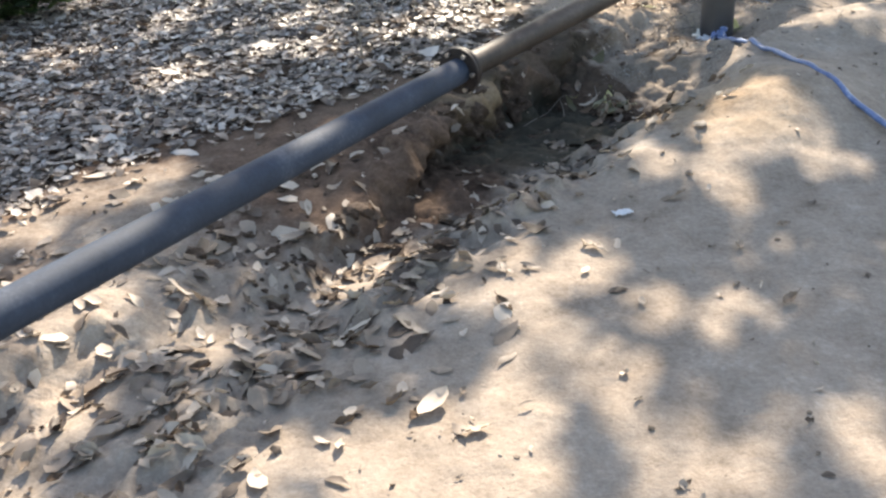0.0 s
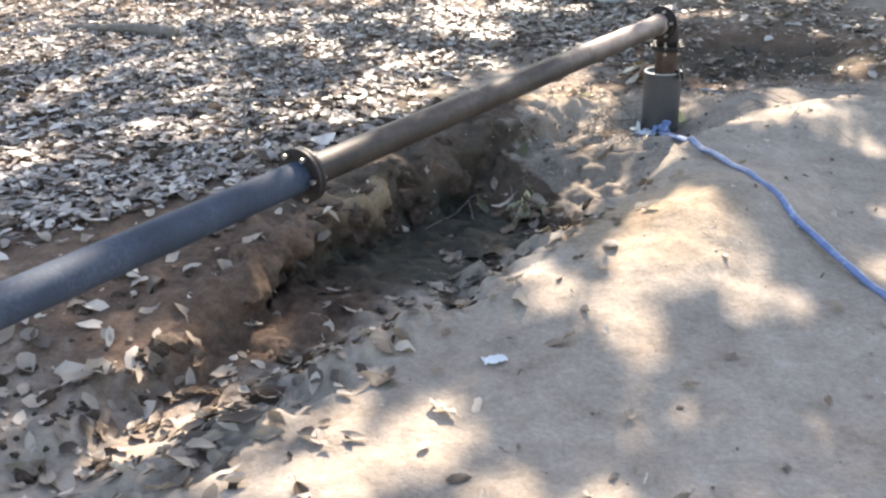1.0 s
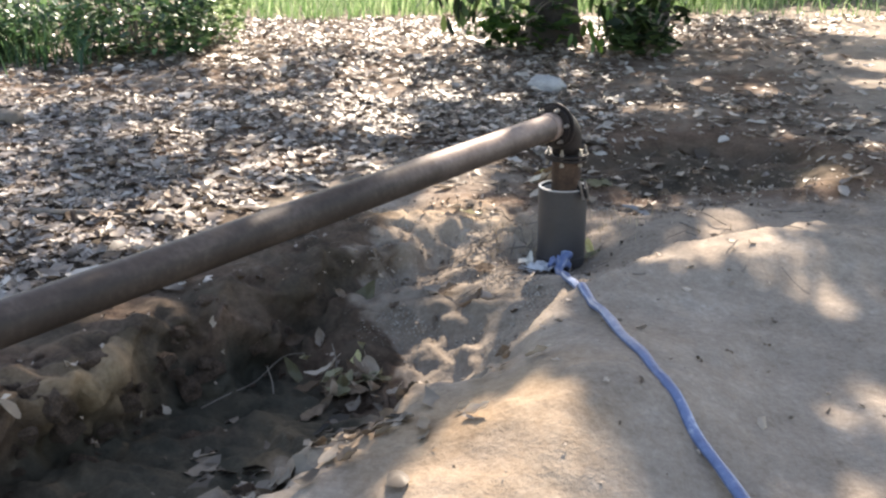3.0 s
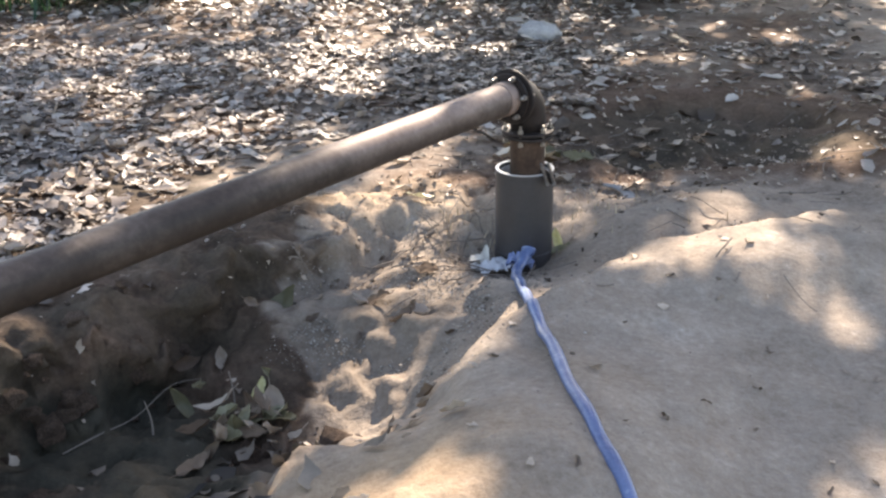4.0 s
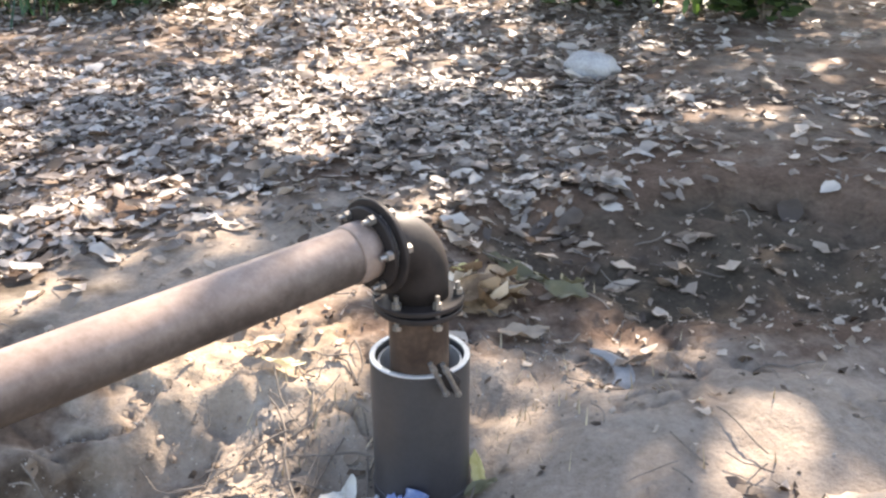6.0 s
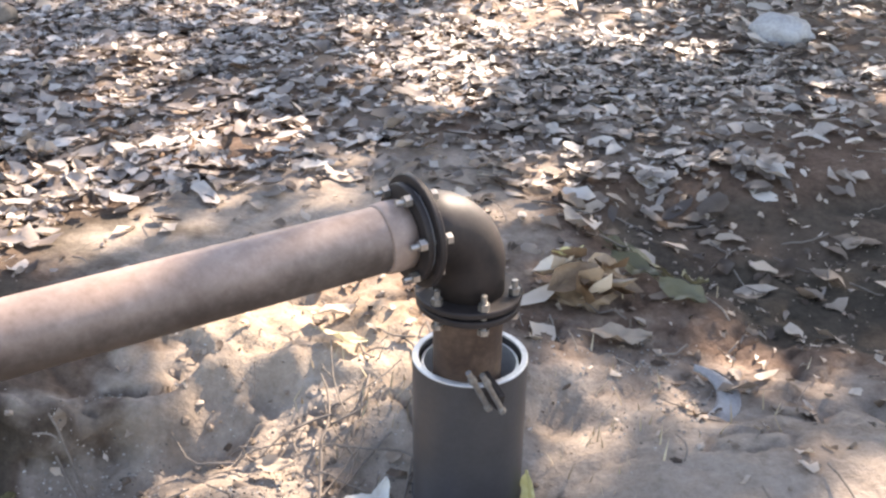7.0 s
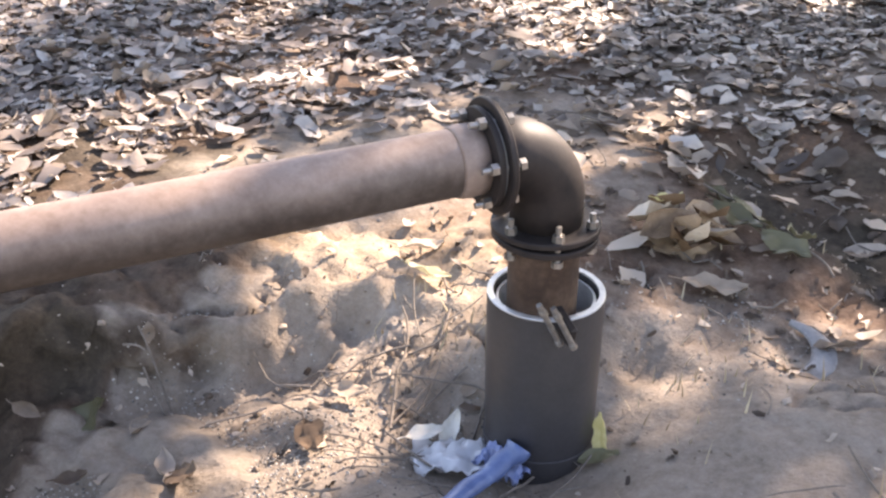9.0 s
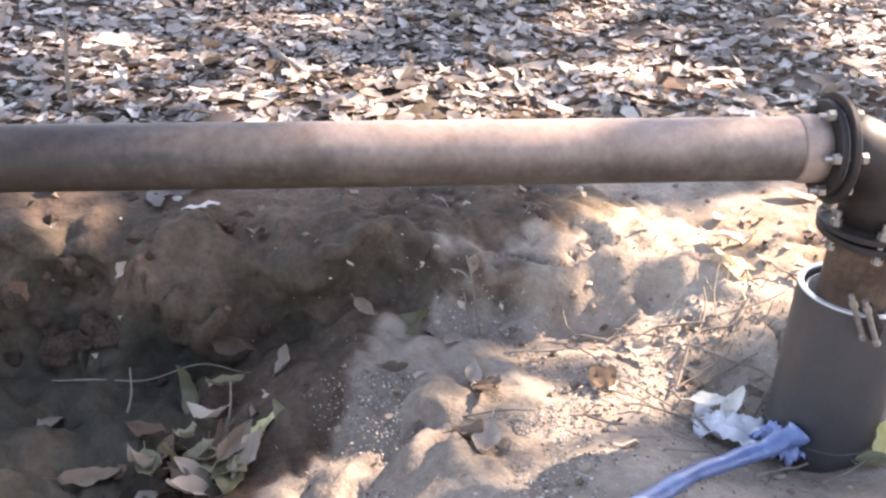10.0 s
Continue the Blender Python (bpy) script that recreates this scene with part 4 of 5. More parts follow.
def shrub(x, y, w, d, h, n, seed, label, leaf=0.085, mat=M_SHRUB):
    th = root("shrub", label, "shrub", "shrubs at the edge", (x, y, ground_z(x, y)))
    r = np.random.default_rng(seed)
    for k in range(9):
        a = r.uniform(0, 2 * np.pi)
        part("stem", limb((0, 0, -0.03), (math.cos(a) * w * r.uniform(0.2, 0.8), math.sin(a) * d * r.uniform(0.2, 0.8), h * r.uniform(0.6, 0.95)), 0.012, 0.004, 0.1, seed * 31 + k, 7), M_TWIG, th)
    u = r.normal(size=(n, 3))
    u /= np.linalg.norm(u, axis=1)[:, None]
    p = u * (r.random(n) ** 0.4)[:, None] * np.array((w, d, h * 0.55)) + np.array((0, 0, h * 0.5))
    p[:, :2] += 0.35 * np.stack([fbm(p[:, 0], p[:, 2], 2.0, 2, seed), fbm(p[:, 1], p[:, 2], 2.0, 2, seed + 3)], -1)
    p = p[p[:, 2] > 0.02]
    m = len(p)
    length = leaf * r.uniform(0.6, 1.4, m)
    v, f = leaf_arrays(p, r.uniform(0, 2 * np.pi, m), r.uniform(-0.7, 0.4, m), r.normal(0, 0.4, m), length, length * 0.5, r.uniform(-0.1, 0.1, m), r.uniform(0, 0.25, m))
    mesh_object("foliage", v, f, mat, th)
    return th


shrub(-1.6, 9.75, 0.7, 0.5, 0.62, 1500, 1, "dark green leafy shrub at the edge of the litter")
shrub(-2.75, 9.7, 0.6, 0.45, 0.5, 1000, 2, "dark green leafy shrub beside tall grass")
shrub(-1.4, 10.6, 0.5, 0.5, 0.75, 900, 3, "small yellow-green leafy shrub in sunlight", 0.08, M_GRASS)
shrub(-5.2, 13.0, 1.6, 0.8, 1.3, 1500, 11, "dark bushes beyond the shrubs", 0.15, M_GREEN)
shrub(-3.9, 9.8, 0.9, 0.6, 0.9, 1000, 4, "dark green leafy shrub in shade")
shrub(7.6, 15.8, 1.9, 0.9, 1.9, 2300, 5, "dark green bushes behind the dirt track", 0.16, M_GREEN)
shrub(4.9, 16.6, 1.9, 0.9, 1.9, 2300, 6, "dark green bushes behind the dirt track", 0.16, M_GREEN)
shrub(-2.75, 6.0, 0.4, 0.35, 0.42, 700, 10, "low dark green plant in deep shade on the litter", 0.11, M_DARKLEAF)
shrub(1.5, 10.05, 0.4, 0.3, 0.42, 170, 7, "low dark green plants at the foot of the tree", 0.14, M_GREEN)
shrub(2.45, 10.3, 0.5, 0.3, 0.42, 200, 8, "low dark green plants at the foot of the tree", 0.13, M_DARKLEAF)
shrub(2.5, 9.6, 0.3, 0.22, 0.4, 260, 9, "low dark drooping plants in deep shade", 0.13, M_DARKLEAF)


def sapling(x, y):
    """A bare pale young tree of two thin stems behind the shrubs."""
    th = root("sapling", "bare pale sapling with two thin stems behind shrubs", "sapling", "", (x, y, ground_z(x, y)))
    part("stem", limb((0, 0, -0.05), (-0.12, 0.1, 2.4), 0.055, 0.035, 0.0, 301, 9), M_STEM, th)
    part("stem", limb((0.06, 0.02, -0.05), (0.3, 0.2, 2.2), 0.035, 0.02, 0.0, 302, 9), M_STEM, th)
    part("side_branch", limb((-0.03, 0.03, 0.55), (-0.9, -0.1, 0.45), 0.025, 0.012, 0.06, 303, 8), M_STEM, th)


sapling(-3.0, 10.9)


def grass(name, n, box, cover, height, seed, label, mat=M_GRASS, wide=0.006):
    x, y, r = scatter(n, *box, cover, seed)
    k = len(x)
    z = ground_height(x, y)
    h = height * r.uniform(0.4, 1.3, k)
    a = r.uniform(0, 2 * np.pi, k)
    w = wide * (0.6 + 1.4 * r.random(k))
    bend = h * r.uniform(0.15, 1.1, k)
    dx, dy = np.cos(a), np.sin(a)
    v = []
    for t, ww in ((0, 1), (0.5, 0.8)):
        for s in (-1, 1):
            v.append(np.stack([x - dy * w * s * ww + dx * bend * t * t, y + dx * w * s * ww + dy * bend * t * t, z - 0.01 + h * t], -1))
    v.append(np.stack([x + dx * bend, y + dy * bend, z + h * 0.95], -1))
    V = np.stack(v, 1).reshape(-1, 3)
    F = [q for b in range(0, 5 * k, 5) for q in ((b, b + 1, b + 3, b + 2), (b + 2, b + 3, b + 4))]
    return tagged(mesh_object(name, V, F, mat), label, "grass", kind="stuff")


grass("sunlit_grass", 60000, (-2.6, 13, 12.2, 24), lambda x, y: smooth(12.6 + 0.0 * x, 13.6, y + 1.2 * fbm(x, y, 0.6, 2, 81)) * (1 - 0.9 * smooth(0.6, 1.6, x - 0.9 * (y - 10))) * smooth(-2.4, -1.4, x + 0.15 * (y - 12)) * (1 - smooth(18, 26, y) * 0.7), 0.26, 81, "bright green grass in full sun")
grass("grass_tuft", 2600, (-4.2, -1.7, 8.7, 10.4), lambda x, y: 0.9 * bump2(x, y, -2.75, 9.45, 0.75, 0.45), 0.42, 82, "tall green grass tuft among the shrubs", M_SHRUB, 0.005)
grass("shaded_grass", 14000, (-9, -1.6, 10.4, 18), lambda x, y: np.clip(0.35 + 1.4 * fbm(x, y, 0.5, 2, 84), 0, 1) * smooth(-1.5, -2.4, x + 0.2 * (y - 12)), 0.3, 84, "rough green grass behind the shrubs", M_SHRUB, 0.008)

# ---- loose things ----
def dry_branch(points, r0, label, name="dead_branch", seed=1):
    pts = [Vector((x, y, ground_z(x, y) + dz)) for x, y, dz in points]
    pts = spline(pts, 5)
    ob = part(name, sweep(pts, [r0 * (1 - 0.6 * i / len(pts)) for i in range(len(pts))], 10, 0.12, seed=seed), M_TWIG)
    return tagged(ob, label, "branch")


dry_branch([(-1.42, 7.1, 0.03), (-1.7, 7.24, 0.04), (-1.95, 7.33, 0.035), (-2.3, 7.5, 0.03)], 0.045, "pale grey dead branch lying on dry leaves")
dry_branch([(0.3, 4.34, 0.015), (0.36, 4.41, 0.03), (0.43, 4.48, 0.025), (0.5, 4.56, 0.04), (0.56, 4.62, 0.02)], 0.0022, "thin bare twig lying in the trench", "twig", 3)
dry_branch([(0.5, 4.4, 0.0), (0.495, 4.42, 0.05), (0.48, 4.43, 0.1)], 0.003, "short upright twig in the trench", "twig", 4)
dry_branch([(0.675, 4.51, 0.0), (0.67, 4.53, 0.05), (0.66, 4.54, 0.1)], 0.003, "short upright twig in the trench", "twig", 5)
dry_branch([(-0.47, 4.72, -0.02), (-0.475, 4.725, 0.12), (-0.47, 4.735, 0.24), (-0.485, 4.74, 0.36)], 0.007, "thin pale stick standing in the dry leaves", "stick", 6)
dry_branch([(-0.62, 5.42, 0.02), (-0.4, 5.36, 0.03), (-0.18, 5.33, 0.02)], 0.012, "short grey branch among the dry leaves", "dead_branch", 7)

s = tagged(part("stone", lump(0.12, (1.05, 0.8, 0.55), 0.45, 4), M_STONE), "pale grey lumpy stone lying on the leaves", "stone")
s.location = (1.6, 8.22, ground_z(1.6, 8.22) + 0.035)


def build_ring():
    bm = bmesh.new()
    n, seg = 24, 8
    rings = []
    for i in range(n):
        a = radians(-75 + 170 * i / (n - 1))
        wd = 0.02 * math.sin(math.pi * (i + 1.5) / (n + 2)) + 0.003
        c = Vector((math.cos(a), math.sin(a), 0)) * 0.085
        o = c.normalized()
        rings.append([bm.verts.new(c + o * wd * math.cos(2 * math.pi * k / seg) + Vector((0, 0, 0.006)) * math.sin(2 * math.pi * k / seg)) for k in range(seg)])
    for a, b in zip(rings, rings[1:]):
        for k in range(seg):
            bm.faces.new((a[k], a[(k + 1) % seg], b[(k + 1) % seg], b[k]))
    bm.faces.new(rings[0]), bm.faces.new(rings[-1])
    bmesh.ops.recalc_face_normals(bm, faces=bm.faces)
    ob = part("broken_ring", bm, M_RUBBER)
    ob.matrix_world = pose(1.69, 5.56, ground_z(1.7, 5.56) + 0.008, 4, 3, -10)
    return tagged(ob, "half of a broken grey ring lying in the dust", "ring")


build_ring()


LEAF_COUNT = iter(range(1, 9999))


def single_leaf(name, mat, length, width, curl, fold, label, group):
    """One dry leaf: pointed blade folded along its midrib, buckled, with wavy uneven edges and a short stalk."""
    k = next(LEAF_COUNT)
    r = random.Random(k * 7)
    nx, ny = 12, 7
    twist, droop, wave = r.uniform(-0.5, 0.5), r.uniform(-0.12, 0.2), r.uniform(5, 9)
    V, F = [], []
    for i in range(nx):
        f = i / (nx - 1)
        half = 0.5 * width * max(0.03, math.sin(math.pi * f ** 0.85)) ** 0.8
        for j in range(ny):
            v = 2 * j / (ny - 1) - 1
            n1 = noise.fractal(Vector((f * 3.5 + k * 5.3, v * 1.6, k * 1.7)), 0.8, 2, 3)
            y = v * half * (1 + 0.16 * noise.noise(Vector((f * 6, v * 3 + k, 2.0))))
            z = 4 * curl * length * (f - 0.5) ** 2 + (abs(v) * fold + 0.3 * fold * v * v) * half * 1.6 + 0.2 * width * n1 + droop * length * f * f + 0.06 * width * math.sin(wave * f * 2 + 3 * v) * abs(v)
            a = twist * (f - 0.5) * 2
            V.append((length * (f - 0.5), y * math.cos(a) - z * math.sin(a), y * math.sin(a) + z * math.cos(a)))
    for i in range(nx - 1):
        for j in range(ny - 1):
            q = i * ny + j
            F.append((q, q + ny, q + ny + 1, q + 1))
    low = min(v[2] for v in V)
    V = [(x, y, z - low * 0.8) for x, y, z in V]
    mid = V[ny // 2]
    base = len(V)
    for dx, dz in ((0.0, 0.0), (-0.22 * length, 0.012 * r.uniform(-0.3, 1))):
        for q in range(3):
            an = 2.1 * q
            V.append((mid[0] + dx, mid[1] + 0.0012 * math.cos(an), mid[2] + dz + 0.0012 * math.sin(an)))
    F += [(base + q, base + (q + 1) % 3, base + 3 + (q + 1) % 3, base + 3 + q) for q in range(3)]
    return tagged(mesh_object(name, V, F, mat), label, "leaf", group)


def lay(ob, x, y, yaw, tilt=0.0, roll=0.0, up=0.008):
    z = ground_z(x, y)
    gx, gy = (ground_z(x + 0.04, y) - z) / 0.04, (ground_z(x, y + 0.04) - z) / 0.04
    nrm = Vector((-gx, -gy, 1)).normalized()
    ob.matrix_world = Matrix.Translation((x, y, z + up)) @ Vector((0, 0, 1)).rotation_difference(nrm).to_matrix().to_4x4() @ pose(0, 0, 0, roll, tilt, yaw)


def named_leaves():
    rr = random.Random(5)
    protos = [(M_LEAF_DRY, 0.085, 0.038, 0.1, 0.2), (M_LEAF_DRY, 0.07, 0.033, 0.2, 0.4), (M_LEAF_DRY, 0.1, 0.042, 0.06, 0.15), (M_LEAF_DRY, 0.06, 0.034, 0.28, 0.3), (M_LEAF_DRY, 0.075, 0.042, 0.15, 0.55)]
    made = []
    k = 0
    while len(made) < 150:
        k += 1
        x, y = rr.uniform(-1.4, 1.9), rr.uniform(1.5, 4.6)
        s_, w_ = along(x, y)
        p = 0.8 * math.exp(-((w_ - 0.15) / 0.28) ** 2) + 0.04
        if s_ > 1.7 or w_ < -0.25 or rr.random() > p * (0.3 if s_ > 0.6 and w_ < 0.3 else 1.0):
            continue
        q = protos[len(made) % 5]
        if len(made) < 5:
            ob = single_leaf("dry_leaf", q[0], q[1], q[2], q[3], q[4], "curled pale brown dry leaf lying on the dust", "fallen dry leaves")
        else:
            ob = copy_thing(made[len(made) % 5], Matrix())
        made.append(ob)
        lay(ob, x, y, rr.uniform(0, 360), rr.uniform(-12, 12), rr.uniform(-20, 20))
        ob.scale = [rr.uniform(0.55, 1.05)] * 3
    behind = []
    while len(behind) < 130:
        x, y = rr.uniform(-0.9, 1.9), rr.uniform(4.4, 6.9)
        if rr.random() > float(litter_cover(np.array([x]), np.array([y]))[0]):
            continue
        if len(behind) < 5:
            q = protos[len(behind)]
            ob = single_leaf("dry_leaf", M_LEAF_GREY, q[1] * 0.9, q[2], q[3], q[4], "grey-brown dry leaf on top of the litter", "dry leaves on the litter")
        else:
            ob = copy_thing(behind[len(behind) % 5], Matrix())
        behind.append(ob)
        lay(ob, x, y, rr.uniform(0, 360), rr.uniform(-14, 14), rr.uniform(-20, 20), 0.03)
        ob.scale = [rr.uniform(0.7, 1.2)] * 3
    for x, y, yaw, mat, ln, label in ((1.02, 5.5, 60, M_LEAF_DRY, 0.1, "pale dry leaf on the sand"), (1.08, 5.42, 20, M_LEAF_OLIVE, 0.09, "olive-green leaf on the sand"), (1.53, 6.03, 12, M_LEAF_OLIVE, 0.12, "large olive-grey leaf on dark soil"),
                                      (1.51, 5.94, -20, M_LEAF_OLIVE, 0.12, "large olive-grey leaf on dark soil"), (1.64, 5.98, -75, M_LEAF_OLIVE, 0.12, "large olive-grey leaf on dark soil"), (1.63, 5.88, -25, M_LEAF_OLIVE, 0.12, "pale dry leaf on dark soil"),
                                      (1.28, 6.26, -30, M_LEAF_DRY, 0.1, "pale dry leaf on dark soil"), (1.21, 6.2, 30, M_LEAF_DRY, 0.09, "pale dry leaf on dark soil"), (1.44, 6.12, 5, M_LEAF_OLIVE, 0.09, "olive leaf on dark soil"),
                                      (1.55, 5.68, 25, M_LEAF_DRY, 0.12, "grey dry leaf beside the casing"), (1.13, 5.0, -40, M_LEAF_DRY, 0.1, "curled brown leaf on the sand"), (1.1, 5.14, 10, M_LEAF_DRY, 0.07, "curled brown leaf on the sand"),
                                      (0.72, 4.9, 50, M_LEAF_OLIVE, 0.14, "long olive leaf at the trench's edge"), (0.82, 4.93, -60, M_LEAF_DRY, 0.07, "grey dry leaf on the sand"), (1.0, 4.85, 160, M_LEAF_DRY, 0.1, "curled brown leaf on the sand"),
                                      (0.73, 4.55, 80, M_LEAF_YELLOW, 0.1, "fresh yellow-green leaf in the trench"), (0.76, 4.46, 20, M_LEAF_OLIVE, 0.12, "green leaf in the trench"), (0.68, 4.4, 140, M_LEAF_DRY, 0.11, "brown dry leaf in the trench"),
                                      (0.8, 4.45, -40, M_LEAF_OLIVE, 0.11, "green leaf in the trench"), (0.64, 4.28, 60, M_LEAF_DRY, 0.11, "brown dry leaf in the trench")):
        lay(single_leaf("leaf", mat, ln, ln * 0.5, 0.06, 0.12, label, ""), x, y, yaw, rr.uniform(-8, 8), rr.uniform(-10, 10), 0.014)
    for k in range(24):
        # a pile of half-fresh leaves swept into the trench
        mat, label = ((M_LEAF_OLIVE, "limp olive-green leaf in the trench pile"), (M_LEAF_DRY, "pale tan leaf in the trench pile"), (M_LEAF_DRY, "brown curled leaf in the trench pile"))[k % 3]
        lay(single_leaf("leaf", mat, rr.uniform(0.07, 0.11), rr.uniform(0.03, 0.045), rr.uniform(0.05, 0.3), rr.uniform(0.1, 0.5), label, "leaf pile in the trench"),
            0.7 + rr.gauss(0, 0.065), 4.46 + rr.gauss(0, 0.06), rr.uniform(0, 360), rr.uniform(-55, 25), rr.uniform(-30, 30), rr.uniform(0.012, 0.04))
    for x, y, yaw, ln, label in ((1.1, 4.73, 20, 0.09, "curled tan leaf on the grit"), (1.13, 4.72, -50, 0.08, "curled tan leaf on the grit"), (0.95, 4.86, 120, 0.06, "small grey leaf on the grit"), (0.83, 4.78, 50, 0.05, "small grey leaf on the grit"),
                                 (0.6, 4.7, 100, 0.06, "tan leaf on the bank"), (0.52, 4.62, 30, 0.07, "tan leaf on the bank"), (0.64, 4.85, 0, 0.05, "tan leaf on the bank"), (0.35, 4.7, 60, 0.06, "tan leaf on the bank")):
        lay(single_leaf("leaf", M_LEAF_GREY, ln, ln * 0.55, 0.3, 0.4, label, ""), x, y, yaw, rr.uniform(-20, 20), rr.uniform(-25, 25), 0.012)
    for x, y, yaw, tilt, mat, label in ((1.52, 5.23, 70, -50, M_LEAF_YELLOW, "bright yellow leaf leaning on the casing"), (1.525, 5.2, 20, 0, M_LEAF_OLIVE, "yellow-green leaf at the casing's foot"),
                                        (1.29, 5.15, 110, -40, M_LEAF_WHITE, "bleached white leaf at the casing's foot"), (1.27, 5.11, 60, -20, M_LEAF_WHITE, "bleached white leaf at the casing's foot")):
        lay(single_leaf("leaf", mat, 0.07, 0.03, 0.05, 0.2, label, ""), x, y, yaw, tilt, 0, 0.03 if tilt else 0.01)


named_leaves()


def build_rag():
    """A crumpled cluster of dead leaves behind the casing, stuck together with earth."""
    th = root("dead_leaf_clump", "crumpled clump of brown dead leaves behind the casing", "leaf clump", "", (1.44, 5.8, ground_z(1.44, 5.8)))
    brown = material("crumpled_brown", [(0.3, (0.2, 0.13, 0.08)), (0.5, (0.42, 0.31, 0.21)), (0.72, (0.66, 0.56, 0.44))], 18, 90, 0.7, bump=1.0, bump_size=0.012, per="object")
    core = part("core", lump(0.034, (1.2, 0.8, 0.8), 1.0, 12, 3, 2.6), brown, th)
    core.location = (0, 0, 0.02)
    r = np.random.default_rng(17)
    for k in range(18):
        v, f = leaf_arrays(np.zeros((1, 3)), np.zeros(1), np.zeros(1), np.zeros(1), np.array([r.uniform(0.06, 0.1)]), np.array([r.uniform(0.035, 0.055)]), r.uniform(0.15, 0.5, 1), r.uniform(0.1, 0.7, 1), 3.2)
        ob = mesh_object("dead_leaf", v, f, brown, th)
        a = 2 * math.pi * k / 9
        ob.matrix_local = pose(0.05 * math.cos(a) * r.uniform(0.4, 1.1), 0.035 * math.sin(a), r.uniform(0.02, 0.075), r.uniform(-50, 50), r.uniform(-40, 40), math.degrees(a) + r.uniform(-30, 30))
    th.scale = (1.35, 1.3, 1.25)
    return th


build_rag()
lay(single_leaf("leaf", M_LEAF_YELLOW, 0.06, 0.025, 0.1, 0.1, "small yellow leaf on the dead clump", ""), 1.4, 5.83, 40, 0, 0, 0.09)


def build_clods():
    x, y, r = scatter(26000, -1.6, 2.6, 1.5, 6.4, lambda x, y: np.clip(0.03 + 0.9 * bump2(x, y, 1.02, 4.9, 0.3, 0.35) + 0.6 * bump2(x, y, 1.05, 5.2, 0.5, 0.4) + 0.5 * pit(x, y) + 0.5 * bump2(x, y, 2.7, 6.0, 0.35, 0.4), 0, 1), 91)
    z = ground_height(x, y)
    V, F = [], []
    bm = bmesh.new()
    bmesh.ops.create_icosphere(bm, subdivisions=1, radius=1)
    base = np.array([v.co for v in bm.verts])
    tri = [[v.index for v in f.verts] for f in bm.faces]
    bm.free()
    for i in range(len(x)):
        q = base * (1 + r.normal(0, 0.22, (len(base), 1))) * np.array((1, r.uniform(0.6, 1), r.uniform(0.45, 0.8))) * (0.002 + 0.010 * r.random() ** 8)
        a = r.uniform(0, 6.28)
        q = np.stack([q[:, 0] * np.cos(a) - q[:, 1] * np.sin(a), q[:, 0] * np.sin(a) + q[:, 1] * np.cos(a), q[:, 2]], -1)
        F += [[k + len(base) * i for k in t] for t in tri]
        V.append(q + np.array((x[i], y[i], z[i] + 0.001)))
    return tagged(mesh_object("earth_clods", np.concatenate(V), F, M_CLOD, None, False), "crumbs and clods of dry earth round the trench", "soil", kind="stuff")


def build_grit():
    """Coarse washed grains over the fan of sand in front of the casing."""
    x, y, r = scatter(52000, 0.72, 1.75, 4.35, 5.75, lambda x, y: np.clip(1.3 * bump2(x, y, 1.08, 4.88, 0.28, 0.34) + 0.5 * bump2(x, y, 1.65, 5.6, 0.2, 0.15), 0, 1) * np.clip(0.6 + 1.5 * fbm(x, y, 6, 2, 99), 0.1, 1), 98)
    z = ground_height(x, y)
    octa = np.array([(1, 0, 0), (-1, 0, 0), (0, 1, 0), (0, -1, 0), (0, 0, 1), (0, 0, -1)], float)
    tri = np.array([(0, 2, 4), (2, 1, 4), (1, 3, 4), (3, 0, 4), (2, 0, 5), (1, 2, 5), (3, 1, 5), (0, 3, 5)])
    k = len(x)
    size = 0.0012 + 0.0027 * r.random(k) ** 2.2
    V = octa[None] * (1 + r.normal(0, 0.2, (k, 6, 1))) * size[:, None, None] * np.array((1, 0.85, 0.7)) + np.stack([x, y, z + 0.0005], -1)[:, None, :]
    F = (tri[None] + 6 * np.arange(k)[:, None, None]).reshape(-1, 3)
    return tagged(mesh_object("sand_grit", V.reshape(-1, 3), F, M_GRIT, None, False), "coarse pale and dark grains of washed sand", "sand", kind="stuff")


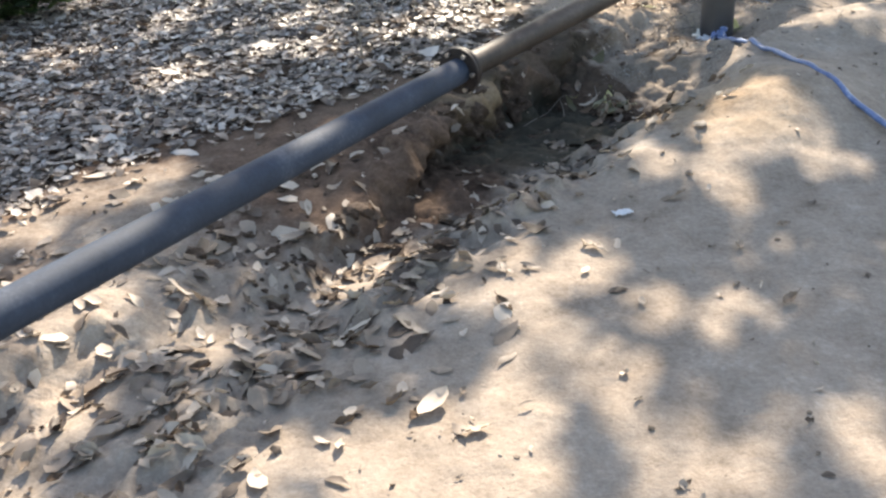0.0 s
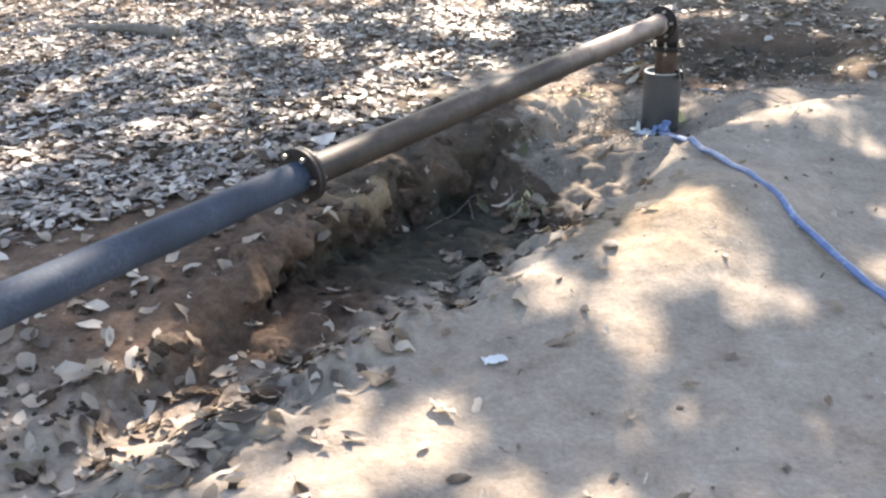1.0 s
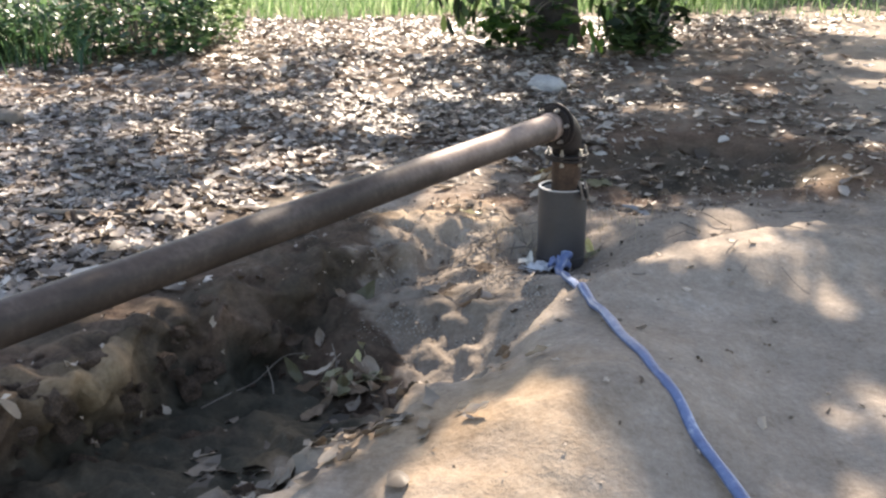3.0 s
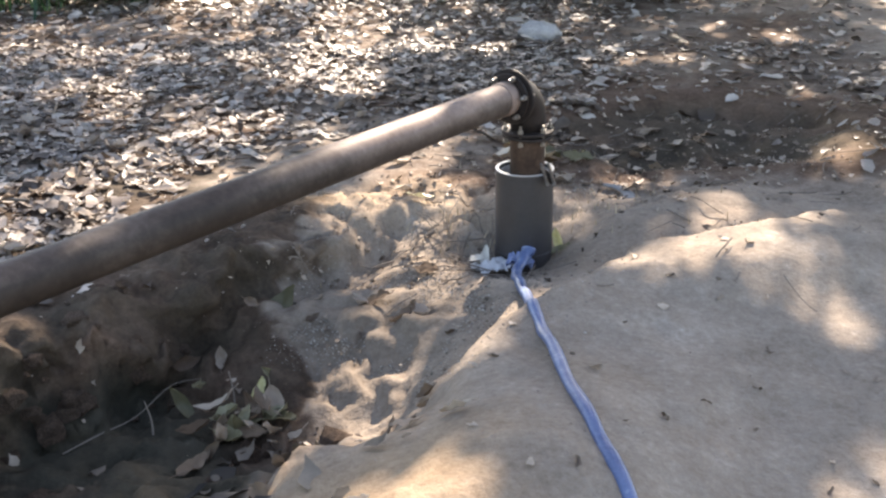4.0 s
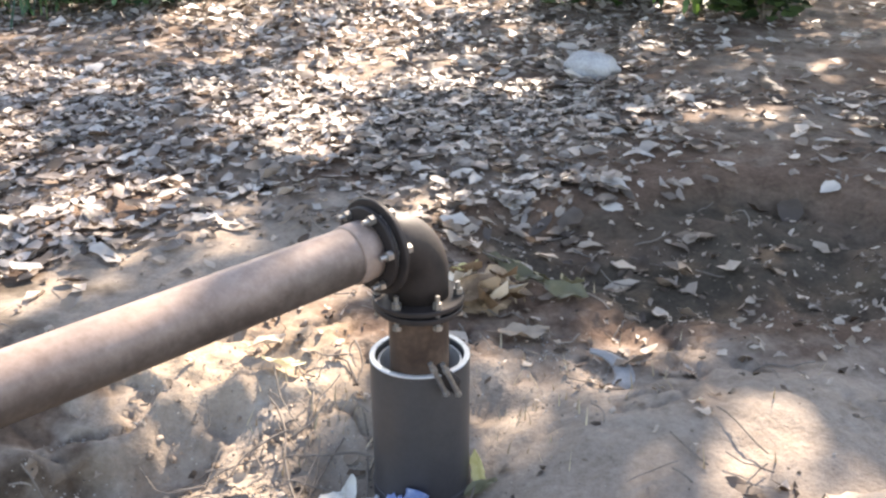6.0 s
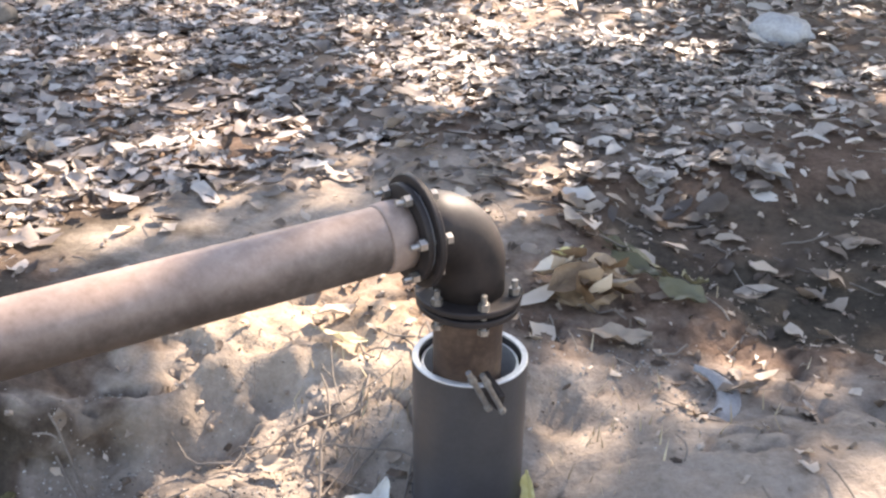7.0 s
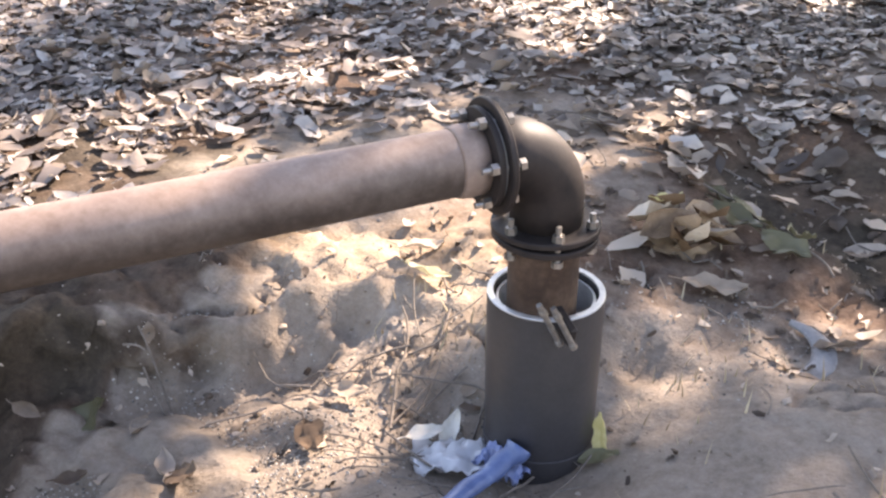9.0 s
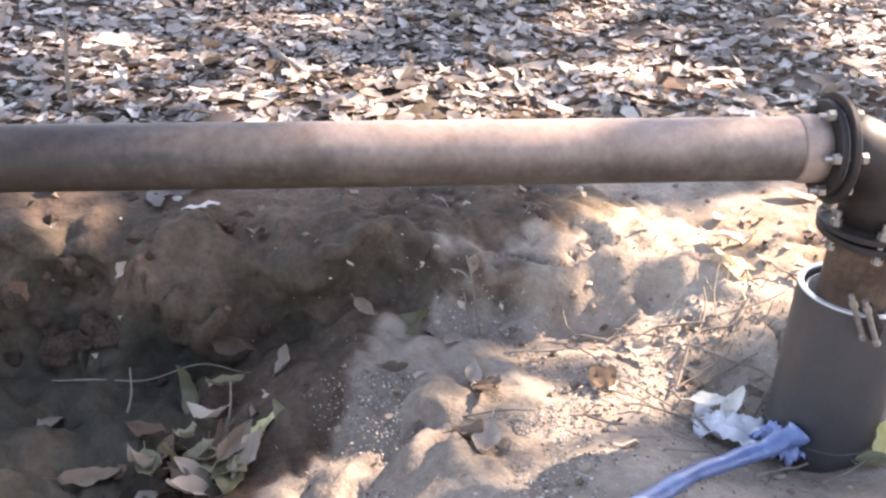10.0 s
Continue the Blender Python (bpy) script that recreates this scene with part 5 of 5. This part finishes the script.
def build_bank_lumps():
    """Clods that stand out of the broken face of the bank."""
    r = np.random.default_rng(93)
    bm = bmesh.new()
    bmesh.ops.create_icosphere(bm, subdivisions=2, radius=1)
    base = np.array([v.co for v in bm.verts])
    tri = [[v.index for v in f.verts] for f in bm.faces]
    bm.free()
    shapes = []
    for k in range(10):
        q = np.sign(base) * np.abs(base) ** 0.7 * (1 + 0.6 * fbm(base[:, 0] * 1.3 + k, base[:, 1] * 1.3 + base[:, 2], 1.5, 3, 5)[:, None] + r.normal(0, 0.14, (len(base), 1))) * np.array((1, r.uniform(0.6, 1.0), r.uniform(0.5, 0.9)))
        me = bpy.data.meshes.new("clod")
        me.from_pydata(q.tolist(), [], tri)
        me.materials.append(M_BANKCLOD)
        shapes.append(me)
    k = 0
    while k < 280:
        s, w = r.uniform(-0.9, 2.0), r.uniform(-0.8, 0.15)
        x, y = JOINT.x + s * PX + w * PY, JOINT.y + s * PY - w * PX
        t = float(trench(x, y))
        if s > 1.5 or r.random() > 4 * t * (1 - t) + 0.12:
            continue
        u = float(undercut(x, y))
        size = 0.008 + 0.04 * r.random() ** 2.5
        ob = new("clod", shapes[k % 10])
        ob.parent = GROUND
        ob.matrix_local = pose(x - u * PY, y + u * PX, ground_z(x, y) - 0.35 * size, 0, 0, r.uniform(0, 360)) @ Matrix.Scale(size, 4)
        k += 1


def build_twigs():
    """Thin dead twigs and rootlets strewn over the ground."""
    r = np.random.default_rng(97)
    V, F = [], []
    for k in range(360):
        if k >= 300:
            x, y = r.normal(1.22, 0.16), r.normal(5.12, 0.14)
        elif k < 240:
            x, y = r.uniform(-2.2, 3.2), r.uniform(4.6, 8.5)
        else:
            x, y = r.normal(1.55, 0.45), r.normal(5.6, 0.35)
        n, ln, a, bend = 6, r.uniform(0.03, 0.16), r.uniform(0, 6.28), r.normal(0, 0.22)
        rad = r.uniform(0.0008, 0.0028)
        base = len(V) and sum(len(v) for v in V)
        ring = []
        for i in range(n):
            f = i / (n - 1) - 0.5
            px, py = x + math.cos(a + bend * f) * ln * f, y + math.sin(a + bend * f) * ln * f
            ring.append((px, py))
        z = ground_height(np.array([p[0] for p in ring]), np.array([p[1] for p in ring])) + rad + r.uniform(0.002, 0.02)
        pts = []
        for (px, py), pz in zip(ring, z):
            for m in range(4):
                q = m * math.pi / 2
                pts.append((px - math.sin(a) * rad * math.cos(q), py + math.cos(a) * rad * math.cos(q), pz + rad * math.sin(q)))
        V.append(np.array(pts))
        F += [(base + i * 4 + m, base + i * 4 + (m + 1) % 4, base + i * 4 + 4 + (m + 1) % 4, base + i * 4 + 4 + m) for i in range(n - 1) for m in range(4)]
    return tagged(mesh_object("twig_litter", np.concatenate(V), F, M_TWIG), "thin dead twigs strewn over leaves and earth", "twigs", kind="stuff")


build_clods()
build_grit()
build_bank_lumps()
build_twigs()
grass("dry_straw", 2600, (0.8, 2.2, 5.0, 6.2), lambda x, y: np.clip(bump2(x, y, 1.25, 5.32, 0.14, 0.12) + 0.8 * bump2(x, y, 1.62, 5.42, 0.12, 0.12), 0, 1) + 0.015, 0.035, 95, "short dry straw and rootlets beside the casing", M_STRAW, 0.0012)
